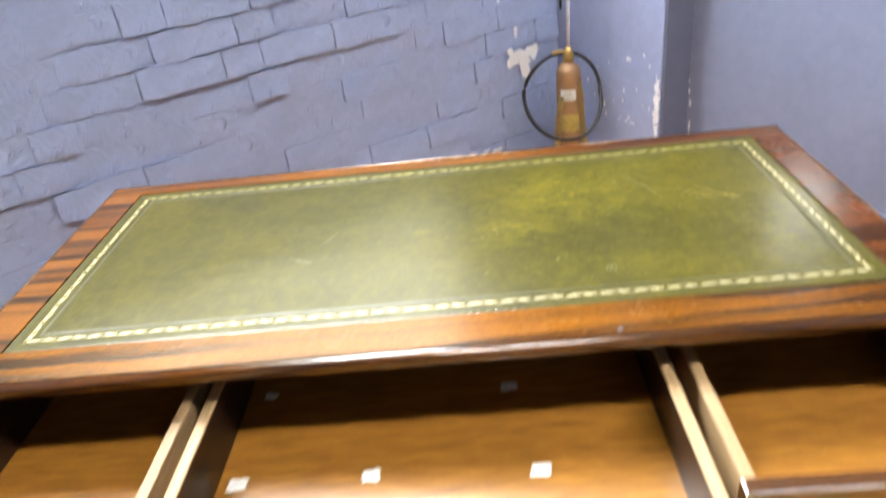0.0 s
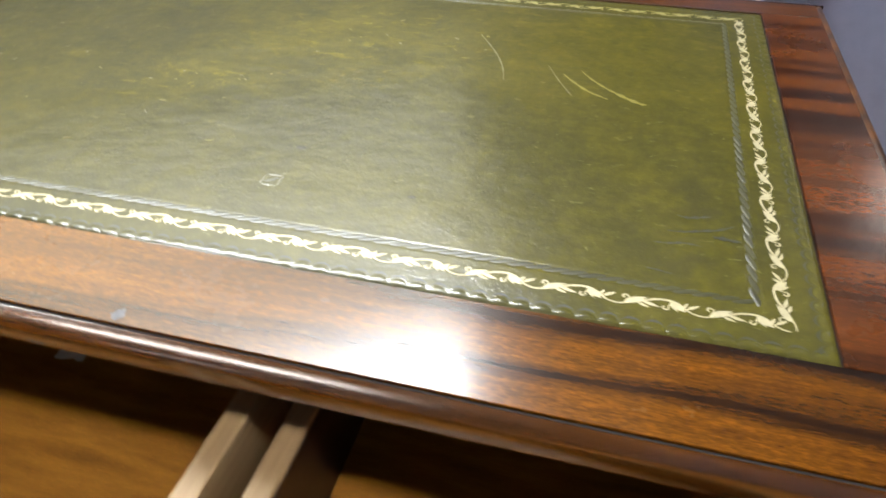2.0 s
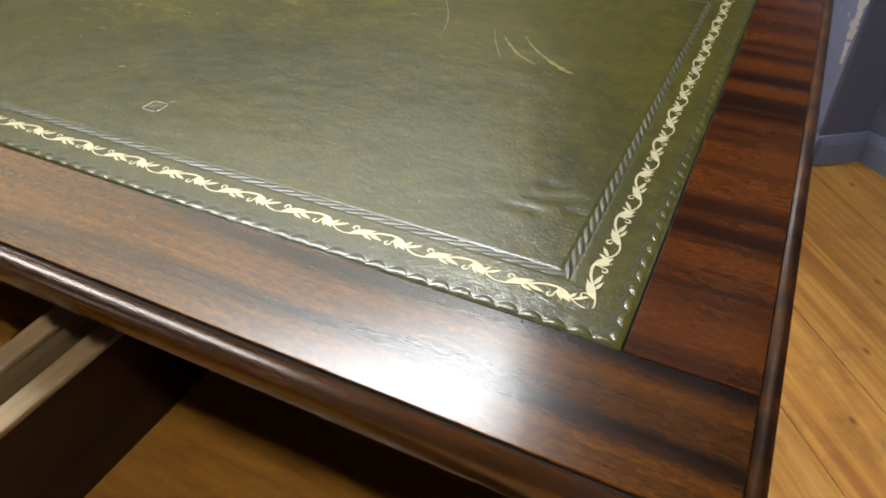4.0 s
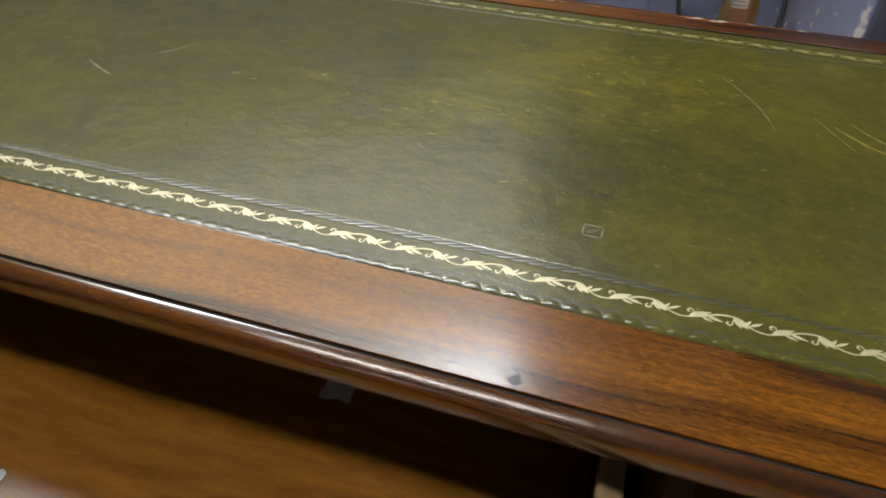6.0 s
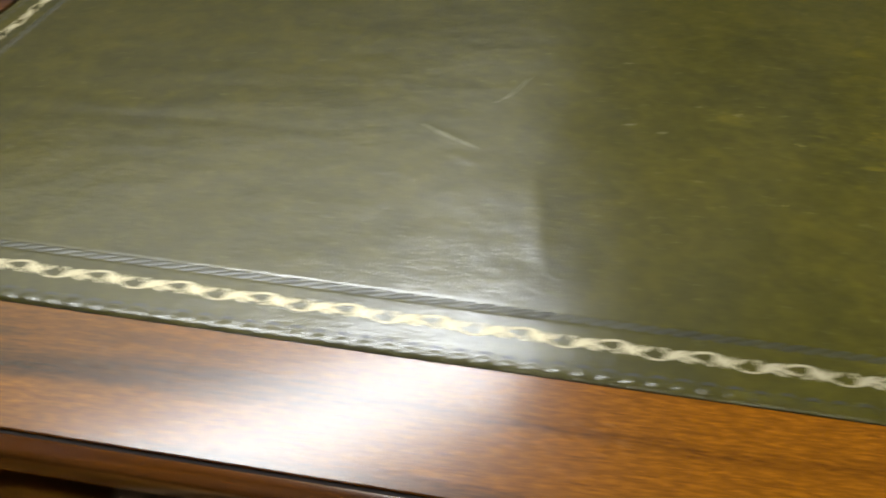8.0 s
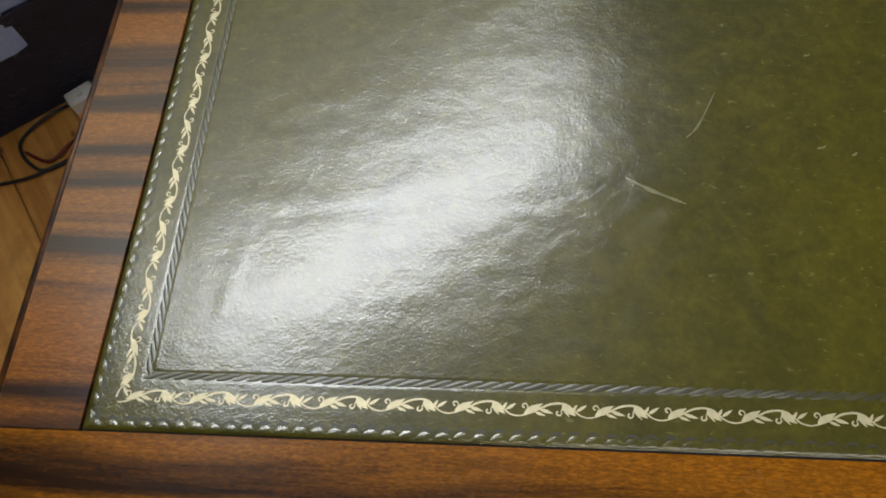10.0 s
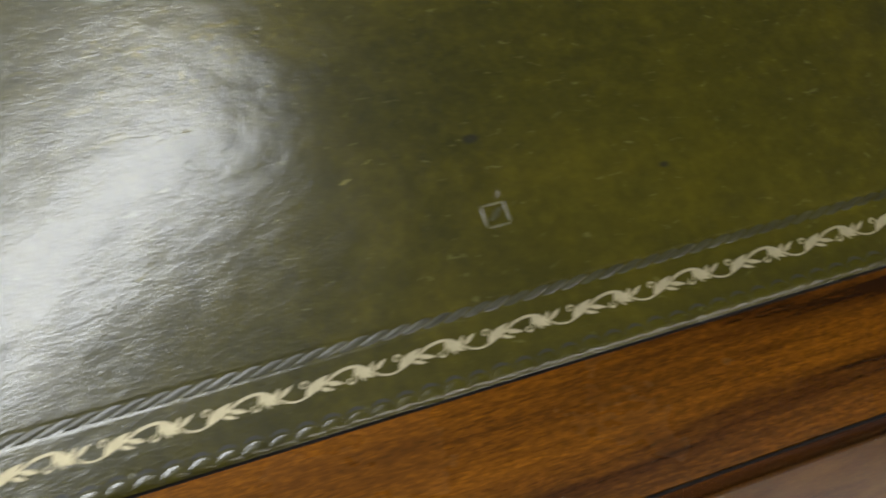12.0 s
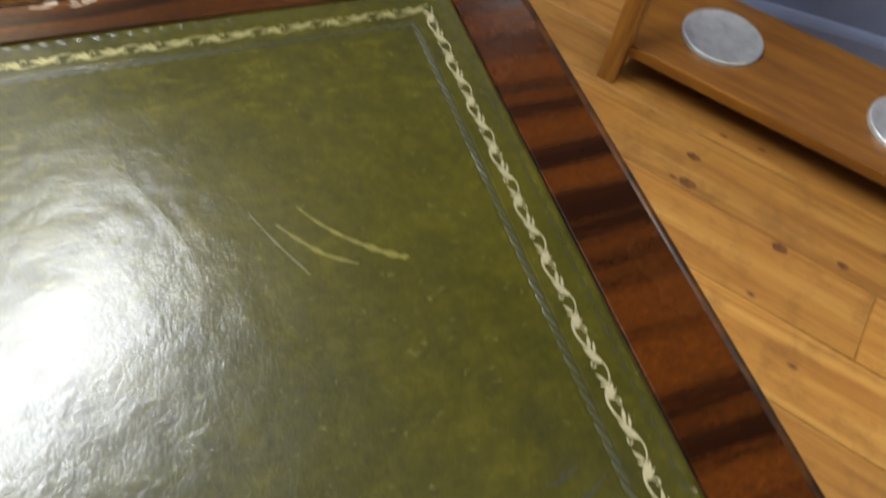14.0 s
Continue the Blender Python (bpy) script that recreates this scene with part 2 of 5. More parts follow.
def leather():
    m, t, p = mat("green_leather")
    v = coords(t)
    mott = noise_tex(t, v, 6.0, 6, 0.62, 0.5)
    fine = noise_tex(t, v, 95.0, 4, 0.75)
    col = ramp(t, mott, [(0.28, (0.0272, 0.0250, 0.0011)), (0.52, (0.0440, 0.0385, 0.0014)), (0.76, (0.0650, 0.0548, 0.0020))])
    col = mix(t, maths(t, "MULTIPLY", ramp(t, fine, [(0.42, g3(0)), (0.7, g3(1))]), 0.45), col, (0.080, 0.070, 0.0036))
    blotch = maths(t, "ADD", maths(t, "MULTIPLY", noise_tex(t, v, 42.0, 4, 0.65, 0.6), 0.6), maths(t, "MULTIPLY", noise_tex(t, v, 170.0, 3, 0.7), 0.4))
    col = mix(t, 1.0, col, ramp(t, blotch, [(0.36, (0.76, 0.79, 0.90)), (0.50, g3(1.0)), (0.64, (1.26, 1.22, 1.05))]), "MULTIPLY")
    fleck = noise_tex(t, coords(t, (1, 2.2, 1), (0, 0, radians(25))), 140.0, 3, 0.6, 0.8)
    col = mix(t, maths(t, "MULTIPLY", ramp(t, fleck, [(0.645, g3(0)), (0.72, g3(1))]), 0.5), col, (0.15, 0.14, 0.045))
    # where long use has rubbed the dye away
    zone = maths(t, "MAXIMUM", oval(t, -0.40, 0.175, 0.10, 0.05), maths(t, "MAXIMUM", oval(t, -0.30, 0.27, 0.16, 0.11), maths(t, "MULTIPLY", oval(t, -0.17, 0.36, 0.20, 0.07), 0.55)))
    zone = maths(t, "MAXIMUM", zone, oval(t, -0.505, 0.196, 0.024, 0.012))
    rub = noise_tex(t, coords(t, (1, 1.5, 1)), 17.0, 7, 0.78, 0.9)
    small = noise_tex(t, coords(t, (1, 2.0, 1)), 55.0, 4, 0.7, 0.6)
    worn = maths(t, "ADD", maths(t, "MULTIPLY", ramp(t, rub, [(0.46, g3(0)), (0.70, g3(1))]), 0.45), maths(t, "MULTIPLY", ramp(t, small, [(0.56, g3(0)), (0.66, g3(1))]), 0.55))
    col = mix(t, maths(t, "MULTIPLY", maths(t, "MULTIPLY", zone, worn), 0.62), col, (0.235, 0.195, 0.009))
    # dark smudges
    dk = maths(t, "MULTIPLY", ramp(t, noise_tex(t, v, 30.0, 4, 0.6), [(0.5, g3(0)), (0.62, g3(1))]), maths(t, "MAXIMUM", oval(t, -0.178, 0.038, 0.03, 0.015), oval(t, -0.06, 0.08, 0.05, 0.07)))
    col = mix(t, maths(t, "MULTIPLY", dk, 0.42), col, (0.018, 0.017, 0.006))
    # two ink spots
    spots = maths(t, "MAXIMUM", oval(t, -0.281, 0.105, 0.0046, 0.0030, 0.5), oval(t, -0.2015, 0.0705, 0.0030, 0.0020, 0.6))
    col = mix(t, maths(t, "MULTIPLY", spots, 0.85), col, (0.016, 0.015, 0.010))
    t.links.new(col, p.inputs["Base Color"])
    r = t.nodes.new("ShaderNodeMapRange")
    r.inputs["To Min"].default_value, r.inputs["To Max"].default_value = 0.38, 0.55
    t.links.new(noise_tex(t, v, 18.0, 4, 0.6), r.inputs["Value"])
    t.links.new(r.outputs["Result"], p.inputs["Roughness"])
    p.inputs["Specular IOR Level"].default_value = 0.11
    p.inputs["Coat Weight"].default_value = 0.40
    p.inputs["Coat IOR"].default_value = 2.0
    p.inputs["Coat Roughness"].default_value = 0.222
    # hide relief: slow swells, pebbled grain, small pits
    swell = noise_tex(t, v, 34.0, 3, 0.5, 0.4)
    pebble = noise_tex(t, coords(t, (1, 1.25, 1), (0, 0, radians(20))), 210.0, 3, 0.6, 0.5)
    grain = node(t, "TexVoronoi", Scale=620.0)
    t.links.new(coords(t, (1, 1.3, 1)), grain.inputs["Vector"])
    pit = node(t, "TexVoronoi", Scale=62.0)
    t.links.new(v, pit.inputs["Vector"])
    rare = ramp(t, noise_tex(t, v, 34.0, 2, 0.5), [(0.52, g3(0)), (0.60, g3(1))])
    dimple = maths(t, "MULTIPLY", ramp(t, pit.outputs["Distance"], [(0.03, g3(1)), (0.10, g3(0))]), rare)
    n = bump(t, swell, 0.105, 0.0030)
    n = bump(t, noise_tex(t, coords(t, (1, 1.3, 1)), 95.0, 2, 0.5, 0.4), 0.11, 0.0013, n)
    n = bump(t, pebble, 0.140, 0.00075, n)
    n = bump(t, maths(t, "MULTIPLY", dimple, -1.0), 0.15, 0.0007, n)
    n = bump(t, grain.outputs["Distance"], 0.13, 0.0004, n)
    t.links.new(n, p.inputs["Normal"])
    t.links.new(n, p.inputs["Coat Normal"])
    return m


LEATHER = leather()


def plain(name, colour, rough, metal=0.0, vary=0.25, scale=30.0, bumpy=0.1, dist=0.001, coat=0.0):
    m, t, p = mat(name)
    v = coords(t)
    a = noise_tex(t, v, scale, 5, 0.6)
    b = noise_tex(t, v, scale * 0.15, 3, 0.6)
    f = maths(t, "ADD", maths(t, "MULTIPLY", a, 0.5), maths(t, "MULTIPLY", b, 0.5))
    lo, hi = tuple(c * (1 - vary) for c in colour), tuple(min(1, c * (1 + vary)) for c in colour)
    t.links.new(ramp(t, f, [(0.3, lo), (0.7, hi)]), p.inputs["Base Color"])
    p.inputs["Roughness"].default_value, p.inputs["Metallic"].default_value = rough, metal
    p.inputs["Coat Weight"].default_value = coat
    p.inputs["Coat Roughness"].default_value = 0.25
    t.links.new(bump(t, a, bumpy, dist), p.inputs["Normal"])
    return m


TOOLED = plain("blind_tooled_leather", (0.033, 0.0315, 0.010), 0.38, vary=0.45, scale=90, coat=0.25)
# dark colour stands in for shade in wrinkles and stamped dents
CREASE_SHADE = plain("leather_crease_shade", (0.013, 0.013, 0.005), 0.5, vary=0.4, scale=300, coat=0.2)
GILT = plain("gilt_tooling", (0.45, 0.395, 0.25), 0.50, metal=0.55, vary=0.2, scale=300, bumpy=0.2, dist=0.0003)
GILT_DULL = plain("dull_gilt_tooling", (0.36, 0.32, 0.15), 0.42, metal=0.6, vary=0.35, scale=120, bumpy=0.2, dist=0.0003)
SCUFF = plain("yellow_scuff", (0.130, 0.112, 0.008), 0.5, vary=0.3, scale=200)
# for pale scuffs, and for highlights painted on folds and the stamped square
PALE_SCUFF_GLINT = plain("pale_scuff_glint", (0.105, 0.098, 0.034), 0.45, vary=0.3, scale=200, coat=0.8)
SCUFF_BLUE = plain("bluish_scuff", (0.055, 0.052, 0.06), 0.45, vary=0.7, scale=420, bumpy=0.5)
TAPE = plain("old_tape", (0.70, 0.71, 0.68), 0.35, vary=0.3, scale=120, bumpy=0.3, dist=0.0008)
CHIP_PALE = plain("worn_finish", (0.42, 0.34, 0.26), 0.6, vary=0.4, scale=400)
DARK_GAP = plain("dark_gap", (0.004, 0.002, 0.0015), 0.95)
PINE_WHITE = plain("white_plastic", (0.75, 0.75, 0.73), 0.4, vary=0.08)
BLACK = plain("black_rubber", (0.012, 0.012, 0.014), 0.45)
RED_CABLE = plain("red_cable_sheath", (0.16, 0.02, 0.015), 0.5)
BLACK_CLOTH = plain("black_cloth", (0.012, 0.012, 0.016), 0.85, bumpy=0.4, scale=90)
COPPER = plain("dull_copper", (0.38, 0.225, 0.115), 0.42, metal=0.3, vary=0.35, scale=22, bumpy=0.15)
BAND_BRASS = plain("pale_brass", (0.52, 0.42, 0.13), 0.4, metal=0.4, vary=0.35, scale=60)
BRASS = plain("dull_brass", (0.42, 0.28, 0.09), 0.4, metal=0.7, vary=0.3, scale=26)
HANDLE = plain("turned_handle_wood", (0.30, 0.21, 0.09), 0.5, scale=80)
STRAP = plain("canvas_strap", (0.74, 0.68, 0.44), 0.8, scale=160, bumpy=0.4)
LABEL = plain("label_paper", (0.62, 0.64, 0.62), 0.5, vary=0.1)
GREYINK = plain("grey_print", (0.22, 0.23, 0.24), 0.6)
TIN = plain("tin_pan", (0.70, 0.71, 0.72), 0.40, metal=0.6, vary=0.3, scale=46, bumpy=0.25, dist=0.002)
# ceiling out of view, made dark to cut bounce light and haze
CEILING = plain("unseen_ceiling_dark", (0.038, 0.036, 0.034), 0.9, vary=0.08, scale=8)
KNOT = plain("pine_knot", (0.17, 0.066, 0.020), 0.42, vary=0.6, scale=90)
FRAME_PAINT = plain("window_paint", (0.6, 0.6, 0.6), 0.5, vary=0.1)


def wall_paint(name, colour, bricky=False):
    m, t, p = mat(name)
    v = coords(t)
    big = noise_tex(t, v, 2.2, 4, 0.6)
    mid = noise_tex(t, v, 26.0, 5, 0.65)
    f = maths(t, "ADD", maths(t, "MULTIPLY", big, 0.5), maths(t, "MULTIPLY", mid, 0.5))
    col = ramp(t, f, [(0.32, tuple(c * 0.86 for c in colour)), (0.68, tuple(c * 1.1 for c in colour))])
    t.links.new(col, p.inputs["Base Color"])
    p.inputs["Roughness"].default_value = 0.5
    n = bump(t, mid, 0.25, 0.004 if bricky else 0.0015)
    if bricky:
        n = bump(t, noise_tex(t, v, 9.0, 4, 0.6, 0.8), 0.8, 0.016, n)
        lump = ramp(t, noise_tex(t, coords(t, (1, 1, 1.6)), 21.0, 3, 0.6, 0.7), [(0.60, g3(0)), (0.68, g3(1))])
        n = bump(t, lump, 0.6, 0.006, n)
    n = bump(t, noise_tex(t, v, 140.0, 3, 0.6), 0.15, 0.001, n)
    t.links.new(n, p.inputs["Normal"])
    return m


BLUE = (0.222, 0.264, 0.415)
# one blue paint: brick and end wall lightened, recess darkened for their light
BRICK_PAINT = wall_paint("blue_painted_brick", (0.325, 0.405, 0.645), True)
WALL_PAINT = wall_paint("blue_painted_plaster", tuple(c * 0.86 for c in BLUE))
END_LIT = wall_paint("blue_plaster_lit", tuple(min(1, c * 1.55) for c in BLUE))
RETURN_SHADE = wall_paint("return_shade", (0.120, 0.138, 0.215))
FOOT_SHADE = wall_paint("wall_foot_shade", (0.012, 0.015, 0.032), True)
# for walls out of view, made dark to cut bounce light and reflections
DARK_WALL = wall_paint("unseen_wall_dark", (0.030, 0.029, 0.028))
CHIP = plain("bare_plaster", (0.84, 0.85, 0.87), 0.8, vary=0.1, bumpy=0.4, dist=0.003)


def pine():
    m, t, p = mat("pine_boards")
    info = t.nodes.new("ShaderNodeObjectInfo")
    comb = t.nodes.new("ShaderNodeCombineXYZ")
    for k in ("X", "Y", "Z"):
        t.links.new(info.outputs["Random"], comb.inputs[k])
    add = t.nodes.new("ShaderNodeVectorMath")
    add.operation = "MULTIPLY_ADD"
    t.links.new(comb.outputs["Vector"], add.inputs[0])
    add.inputs[1].default_value = (9, 5, 3)
    t.links.new(coords(t), add.inputs[2])
    v = add.outputs["Vector"]
    st = t.nodes.new("ShaderNodeMapping")
    st.inputs["Scale"].default_value = (30, 1.6, 30)
    t.links.new(v, st.inputs["Vector"])
    g = noise_tex(t, st.outputs["Vector"], 1.0, 5, 0.6, 0.8)
    col = ramp(t, g, [(0.30, (0.34, 0.130, 0.024)), (0.52, (0.53, 0.25, 0.052)), (0.72, (0.66, 0.37, 0.100))])
    tint = t.nodes.new("ShaderNodeMapRange")
    tint.inputs["To Min"].default_value, tint.inputs["To Max"].default_value = 0.78, 1.12
    t.links.new(info.outputs["Random"], tint.inputs["Value"])
    col = mix(t, 1.0, col, tint.outputs["Result"], "MULTIPLY")
    kn = node(t, "TexVoronoi", Scale=6.0)
    kn.voronoi_dimensions = "2D"
    sq = t.nodes.new("ShaderNodeMapping")
    sq.inputs["Scale"].default_value = (1.2, 0.62, 1)
    t.links.new(v, sq.inputs["Vector"])
    t.links.new(sq.outputs["Vector"], kn.inputs["Vector"])
    wob = maths(t, "ADD", kn.outputs["Distance"], maths(t, "MULTIPLY", noise_tex(t, v, 60.0, 3), 0.03))
    knot = ramp(t, wob, [(0.030, g3(1)), (0.065, g3(0))])
    col = mix(t, maths(t, "MULTIPLY", knot, 0.85), col, (0.10, 0.035, 0.012))
    grime = noise_tex(t, v, 9.0, 5, 0.7)
    col = mix(t, maths(t, "MULTIPLY", ramp(t, grime, [(0.50, g3(0)), (0.72, g3(1))]), 0.6), col, (0.20, 0.085, 0.025))
    t.links.new(col, p.inputs["Base Color"])
    p.inputs["Roughness"].default_value = 0.42
    t.links.new(bump(t, g, 0.2, 0.001), p.inputs["Normal"])
    return m


PINE = pine()


def glow(name, colour, strength):
    m, t, p = mat(name)
    p.inputs["Emission Color"].default_value = (*colour, 1)
    p.inputs["Emission Strength"].default_value = strength
    p.inputs["Base Color"].default_value = (0.8, 0.8, 0.8, 1)
    return m


def glass():
    m, t, p = mat("window_glass")
    p.inputs["Transmission Weight"].default_value = 1.0
    p.inputs["Roughness"].default_value = 0.05
    p.inputs["IOR"].default_value = 1.45
    return m


GLASS = glass()


# ---- mesh helpers ----
def part(name, bm, material, parent=None, label="", smooth=False, kind=""):
    bmesh.ops.recalc_face_normals(bm, faces=bm.faces)
    me = bpy.data.meshes.new(name)
    bm.to_mesh(me)
    bm.free()
    me.materials.append(material)
    if smooth:
        for f in me.polygons:
            f.use_smooth = True
    ob = new(name, me)
    if parent:
        ob.parent = parent
    return tagged(ob, label=label, kind=kind)


def thing(name, label, category, m=None, group="", kind=""):
    ob = new(name)
    ob.empty_display_size = 0.05
    if m:
        ob.matrix_world = m
    return tagged(ob, label, category, group, kind)


def add_box(bm, lo, hi, bevel=0.0, seg=2):
    geo = bmesh.ops.create_cube(bm, size=1.0)
    c = [(a + b) / 2 for a, b in zip(lo, hi)]
    s = [abs(b - a) for a, b in zip(lo, hi)]
    for v in geo["verts"]:
        v.co = Vector((v.co.x * s[0] + c[0], v.co.y * s[1] + c[1], v.co.z * s[2] + c[2]))
    if bevel:
        edges = list({e for v in geo["verts"] for e in v.link_edges})
        bmesh.ops.bevel(bm, geom=edges, offset=bevel, segments=seg, affect="EDGES", profile=0.5)


def box(lo, hi, bevel=0.0, seg=2):
    bm = bmesh.new()
    add_box(bm, lo, hi, bevel, seg)
    return bm


def add_lathe(bm, profile, n=32, m=None):
    """Turns (radius, height) pairs round z."""
    m = m or Matrix.Identity(4)
    rings = []
    for r, z in profile:
        if r < 1e-5:
            rings.append([bm.verts.new(m @ Vector((0, 0, z)))])
        else:
            rings.append([bm.verts.new(m @ Vector((r * math.cos(2 * math.pi * k / n), r * math.sin(2 * math.pi * k / n), z))) for k in range(n)])
    for a, b in zip(rings, rings[1:]):
        for k in range(n):
            q = [a[k % len(a)], a[(k + 1) % len(a)], b[(k + 1) % len(b)], b[k % len(b)]]
            q = list(dict.fromkeys(q))
            if len(q) > 2:
                bm.faces.new(q)


def lathe(profile, n=32, m=None):
    bm = bmesh.new()
    add_lathe(bm, profile, n, m)
    return bm


def add_tube(bm, pts, radius, n=8, closed=False):
    pts = [Vector(p) for p in pts]
    rs = radius if isinstance(radius, (list, tuple)) else [radius] * len(pts)
    rings = []
    up = Vector((0, 0, 1))
    for i, p in enumerate(pts):
        a = pts[(i - 1) % len(pts)] if closed or i else p
        b = pts[(i + 1) % len(pts)] if closed or i < len(pts) - 1 else p
        d = (b - a).normalized()
        u = d.cross(up if abs(d.z) < 0.95 else Vector((1, 0, 0))).normalized()
        w = u.cross(d)
        rings.append([bm.verts.new(p + (u * math.cos(2 * math.pi * k / n) + w * math.sin(2 * math.pi * k / n)) * rs[i]) for k in range(n)])
    pairs = list(zip(rings, rings[1:])) + ([(rings[-1], rings[0])] if closed else [])
    for a, b in pairs:
        for k in range(n):
            bm.faces.new((a[k], a[(k + 1) % n], b[(k + 1) % n], b[k]))
    if not closed:
        bm.faces.new(rings[0])
        bm.faces.new(rings[-1])


def tube(pts, radius, n=8, closed=False):
    bm = bmesh.new()
    add_tube(bm, pts, radius, n, closed)
    return bm


def spline(pts, steps=8, closed=False):
    """A smooth line through the points."""
    pts = [Vector(p) for p in pts]
    out = []
    n = len(pts)
    for i in range(n if closed else n - 1):
        g = (lambda j: pts[j % n]) if closed else (lambda j: pts[min(max(j, 0), n - 1)])
        p0, p1, p2, p3 = g(i - 1), g(i), g(i + 1), g(i + 2)
        for k in range(steps):
            u = k / steps
            out.append(0.5 * (2 * p1 + (p2 - p0) * u + (2 * p0 - 5 * p1 + 4 * p2 - p3) * u * u + (3 * p1 - p0 - 3 * p2 + p3) * u ** 3))
    if not closed:
        out.append(pts[-1])
    return out


# ---- setting ----
rng = random.Random(5)


def wall_box(name, a0, a1, b0, b1, z0, z1, material, label, bevel=0.0):
    ob = part(name, box((a0, -b1, z0), (a1, -b0, z1), bevel), material, None, label, kind="structure")
    ob.matrix_world = ROOM
    return ob


EDGE_B, RECESS = 0.47, 1.5
floor = part("floor", box((A0, -B1, -0.12), (RECESS + 0.2, 0.2, -0.022)), DARK_GAP, None, "worn golden pine plank floor", kind="structure")
floor.matrix_world = ROOM
ceil = part("ceiling", box((A0, -B1, H), (RECESS + 0.2, 0.2, H + 0.12)), CEILING, None, "unseen ceiling, darkened to cut bounce light", kind="structure")
ceil.matrix_world = ROOM
wall_brick = thing("wall_brick", "blue-grey painted rough brick wall", "", ROOM, kind="structure")
part("wall_face", box((A0, 0.0, 0), (0.0, 0.2, 1.16)), BRICK_PAINT, wall_brick)
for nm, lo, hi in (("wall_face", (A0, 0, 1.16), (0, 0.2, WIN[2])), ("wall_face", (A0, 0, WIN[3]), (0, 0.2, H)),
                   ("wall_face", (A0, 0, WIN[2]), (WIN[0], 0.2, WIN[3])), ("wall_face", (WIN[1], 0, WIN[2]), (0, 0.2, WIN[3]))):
    part(nm, box(lo, hi), DARK_WALL, wall_brick, "unseen upper wall, darkened to cut reflections")
SPLIT = 1.16                     # above this height the plaster walls are out of view and darkened
STEP, SLANT = 0.137, 0.26
wall_box("wall_end", 0.0, 0.6, -0.2, EDGE_B, 0, SPLIT, END_LIT, "smooth blue-grey painted plaster wall end", 0.004)
wall_box("wall_end_upper", 0.0, 0.6, -0.2, EDGE_B, SPLIT, H, DARK_WALL, "unseen upper wall, darkened to cut reflections")
for nm, z0, z1, m, lb in (("wall_recess", 0, SPLIT, WALL_PAINT, "smooth blue-grey painted plaster wall"), ("wall_recess_upper", SPLIT, H, DARK_WALL, "unseen upper wall, darkened to cut reflections")):
    bm = bmesh.new()
    ring = [(STEP, -EDGE_B), (STEP + SLANT * (B1 - EDGE_B), -B1), (STEP + SLANT * (B1 - EDGE_B) + 0.2, -B1), (STEP + 0.2, -EDGE_B)]
    lo = [bm.verts.new((x, y, z0)) for x, y in ring]
    hi = [bm.verts.new((x, y, z1)) for x, y in ring]
    bm.faces.new(lo)
    bm.faces.new(hi)
    for k in range(4):
        bm.faces.new((lo[k], lo[(k + 1) % 4], hi[(k + 1) % 4], hi[k]))
    ob = part(nm, bm, m, None, lb, kind="structure")
    ob.matrix_world = ROOM
# facing that puts the shade of the wall's return into a darker colour
wall_box("shaded_return", 0.004, STEP - 0.002, EDGE_B, EDGE_B + 0.012, 0.0, SPLIT, RETURN_SHADE, "dark facing as shade on the wall return", 0.002)
RIGHT = STEP + SLANT * (B1 - EDGE_B) + 0.2
wall_box("wall_left", A0 - 0.2, A0, 0, B1, 0, H, DARK_WALL, "unseen wall, darkened to cut bounce light")
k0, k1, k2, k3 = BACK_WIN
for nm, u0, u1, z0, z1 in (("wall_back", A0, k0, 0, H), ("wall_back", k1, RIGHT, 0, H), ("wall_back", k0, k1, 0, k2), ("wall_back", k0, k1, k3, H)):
    wall_box(nm, u0, u1, B1, B1 + 0.2, z0, z1, DARK_WALL, "unseen wall, darkened to cut bounce light")


def window(name, label, a0, a1, z0, z1, y0, rail=None):
    """A painted frame with one pane; y0 is the depth of its inner face."""
    w = thing(name, label, "", ROOM, kind="structure")
    bars = [((a0, y0, z0), (a1, y0 + 0.06, z0 + 0.05)), ((a0, y0, z1 - 0.05), (a1, y0 + 0.06, z1)), ((a0, y0, z0 + 0.05), (a0 + 0.05, y0 + 0.06, z1 - 0.05)), ((a1 - 0.05, y0, z0 + 0.05), (a1, y0 + 0.06, z1 - 0.05))]
    if rail:
        bars.append(((a0 + 0.05, y0, rail - 0.02), (a1 - 0.05, y0 + 0.06, rail + 0.02)))
    for lo, hi in bars:
        part("window_frame", box(lo, hi, 0.004), FRAME_PAINT, w)
    pane = part("pane", box((a0 + 0.05, y0 + 0.028, z0 + 0.05), (a1 - 0.05, y0 + 0.032, z1 - 0.05)), GLASS, w)
    pane.visible_shadow = False


window("window_1", "high wide window with painted frame", *WIN, 0.06, RAIL)
window("window_2", "unseen window with painted frame, added in the back wall for fill light", *BACK_WIN, -B1 - 0.12)

# skirting boards along the plaster walls
sk = [(0, 0), (0.014, 0), (0.014, 0.058), (0.010, 0.070), (0.005, 0.079), (0, 0.080)]


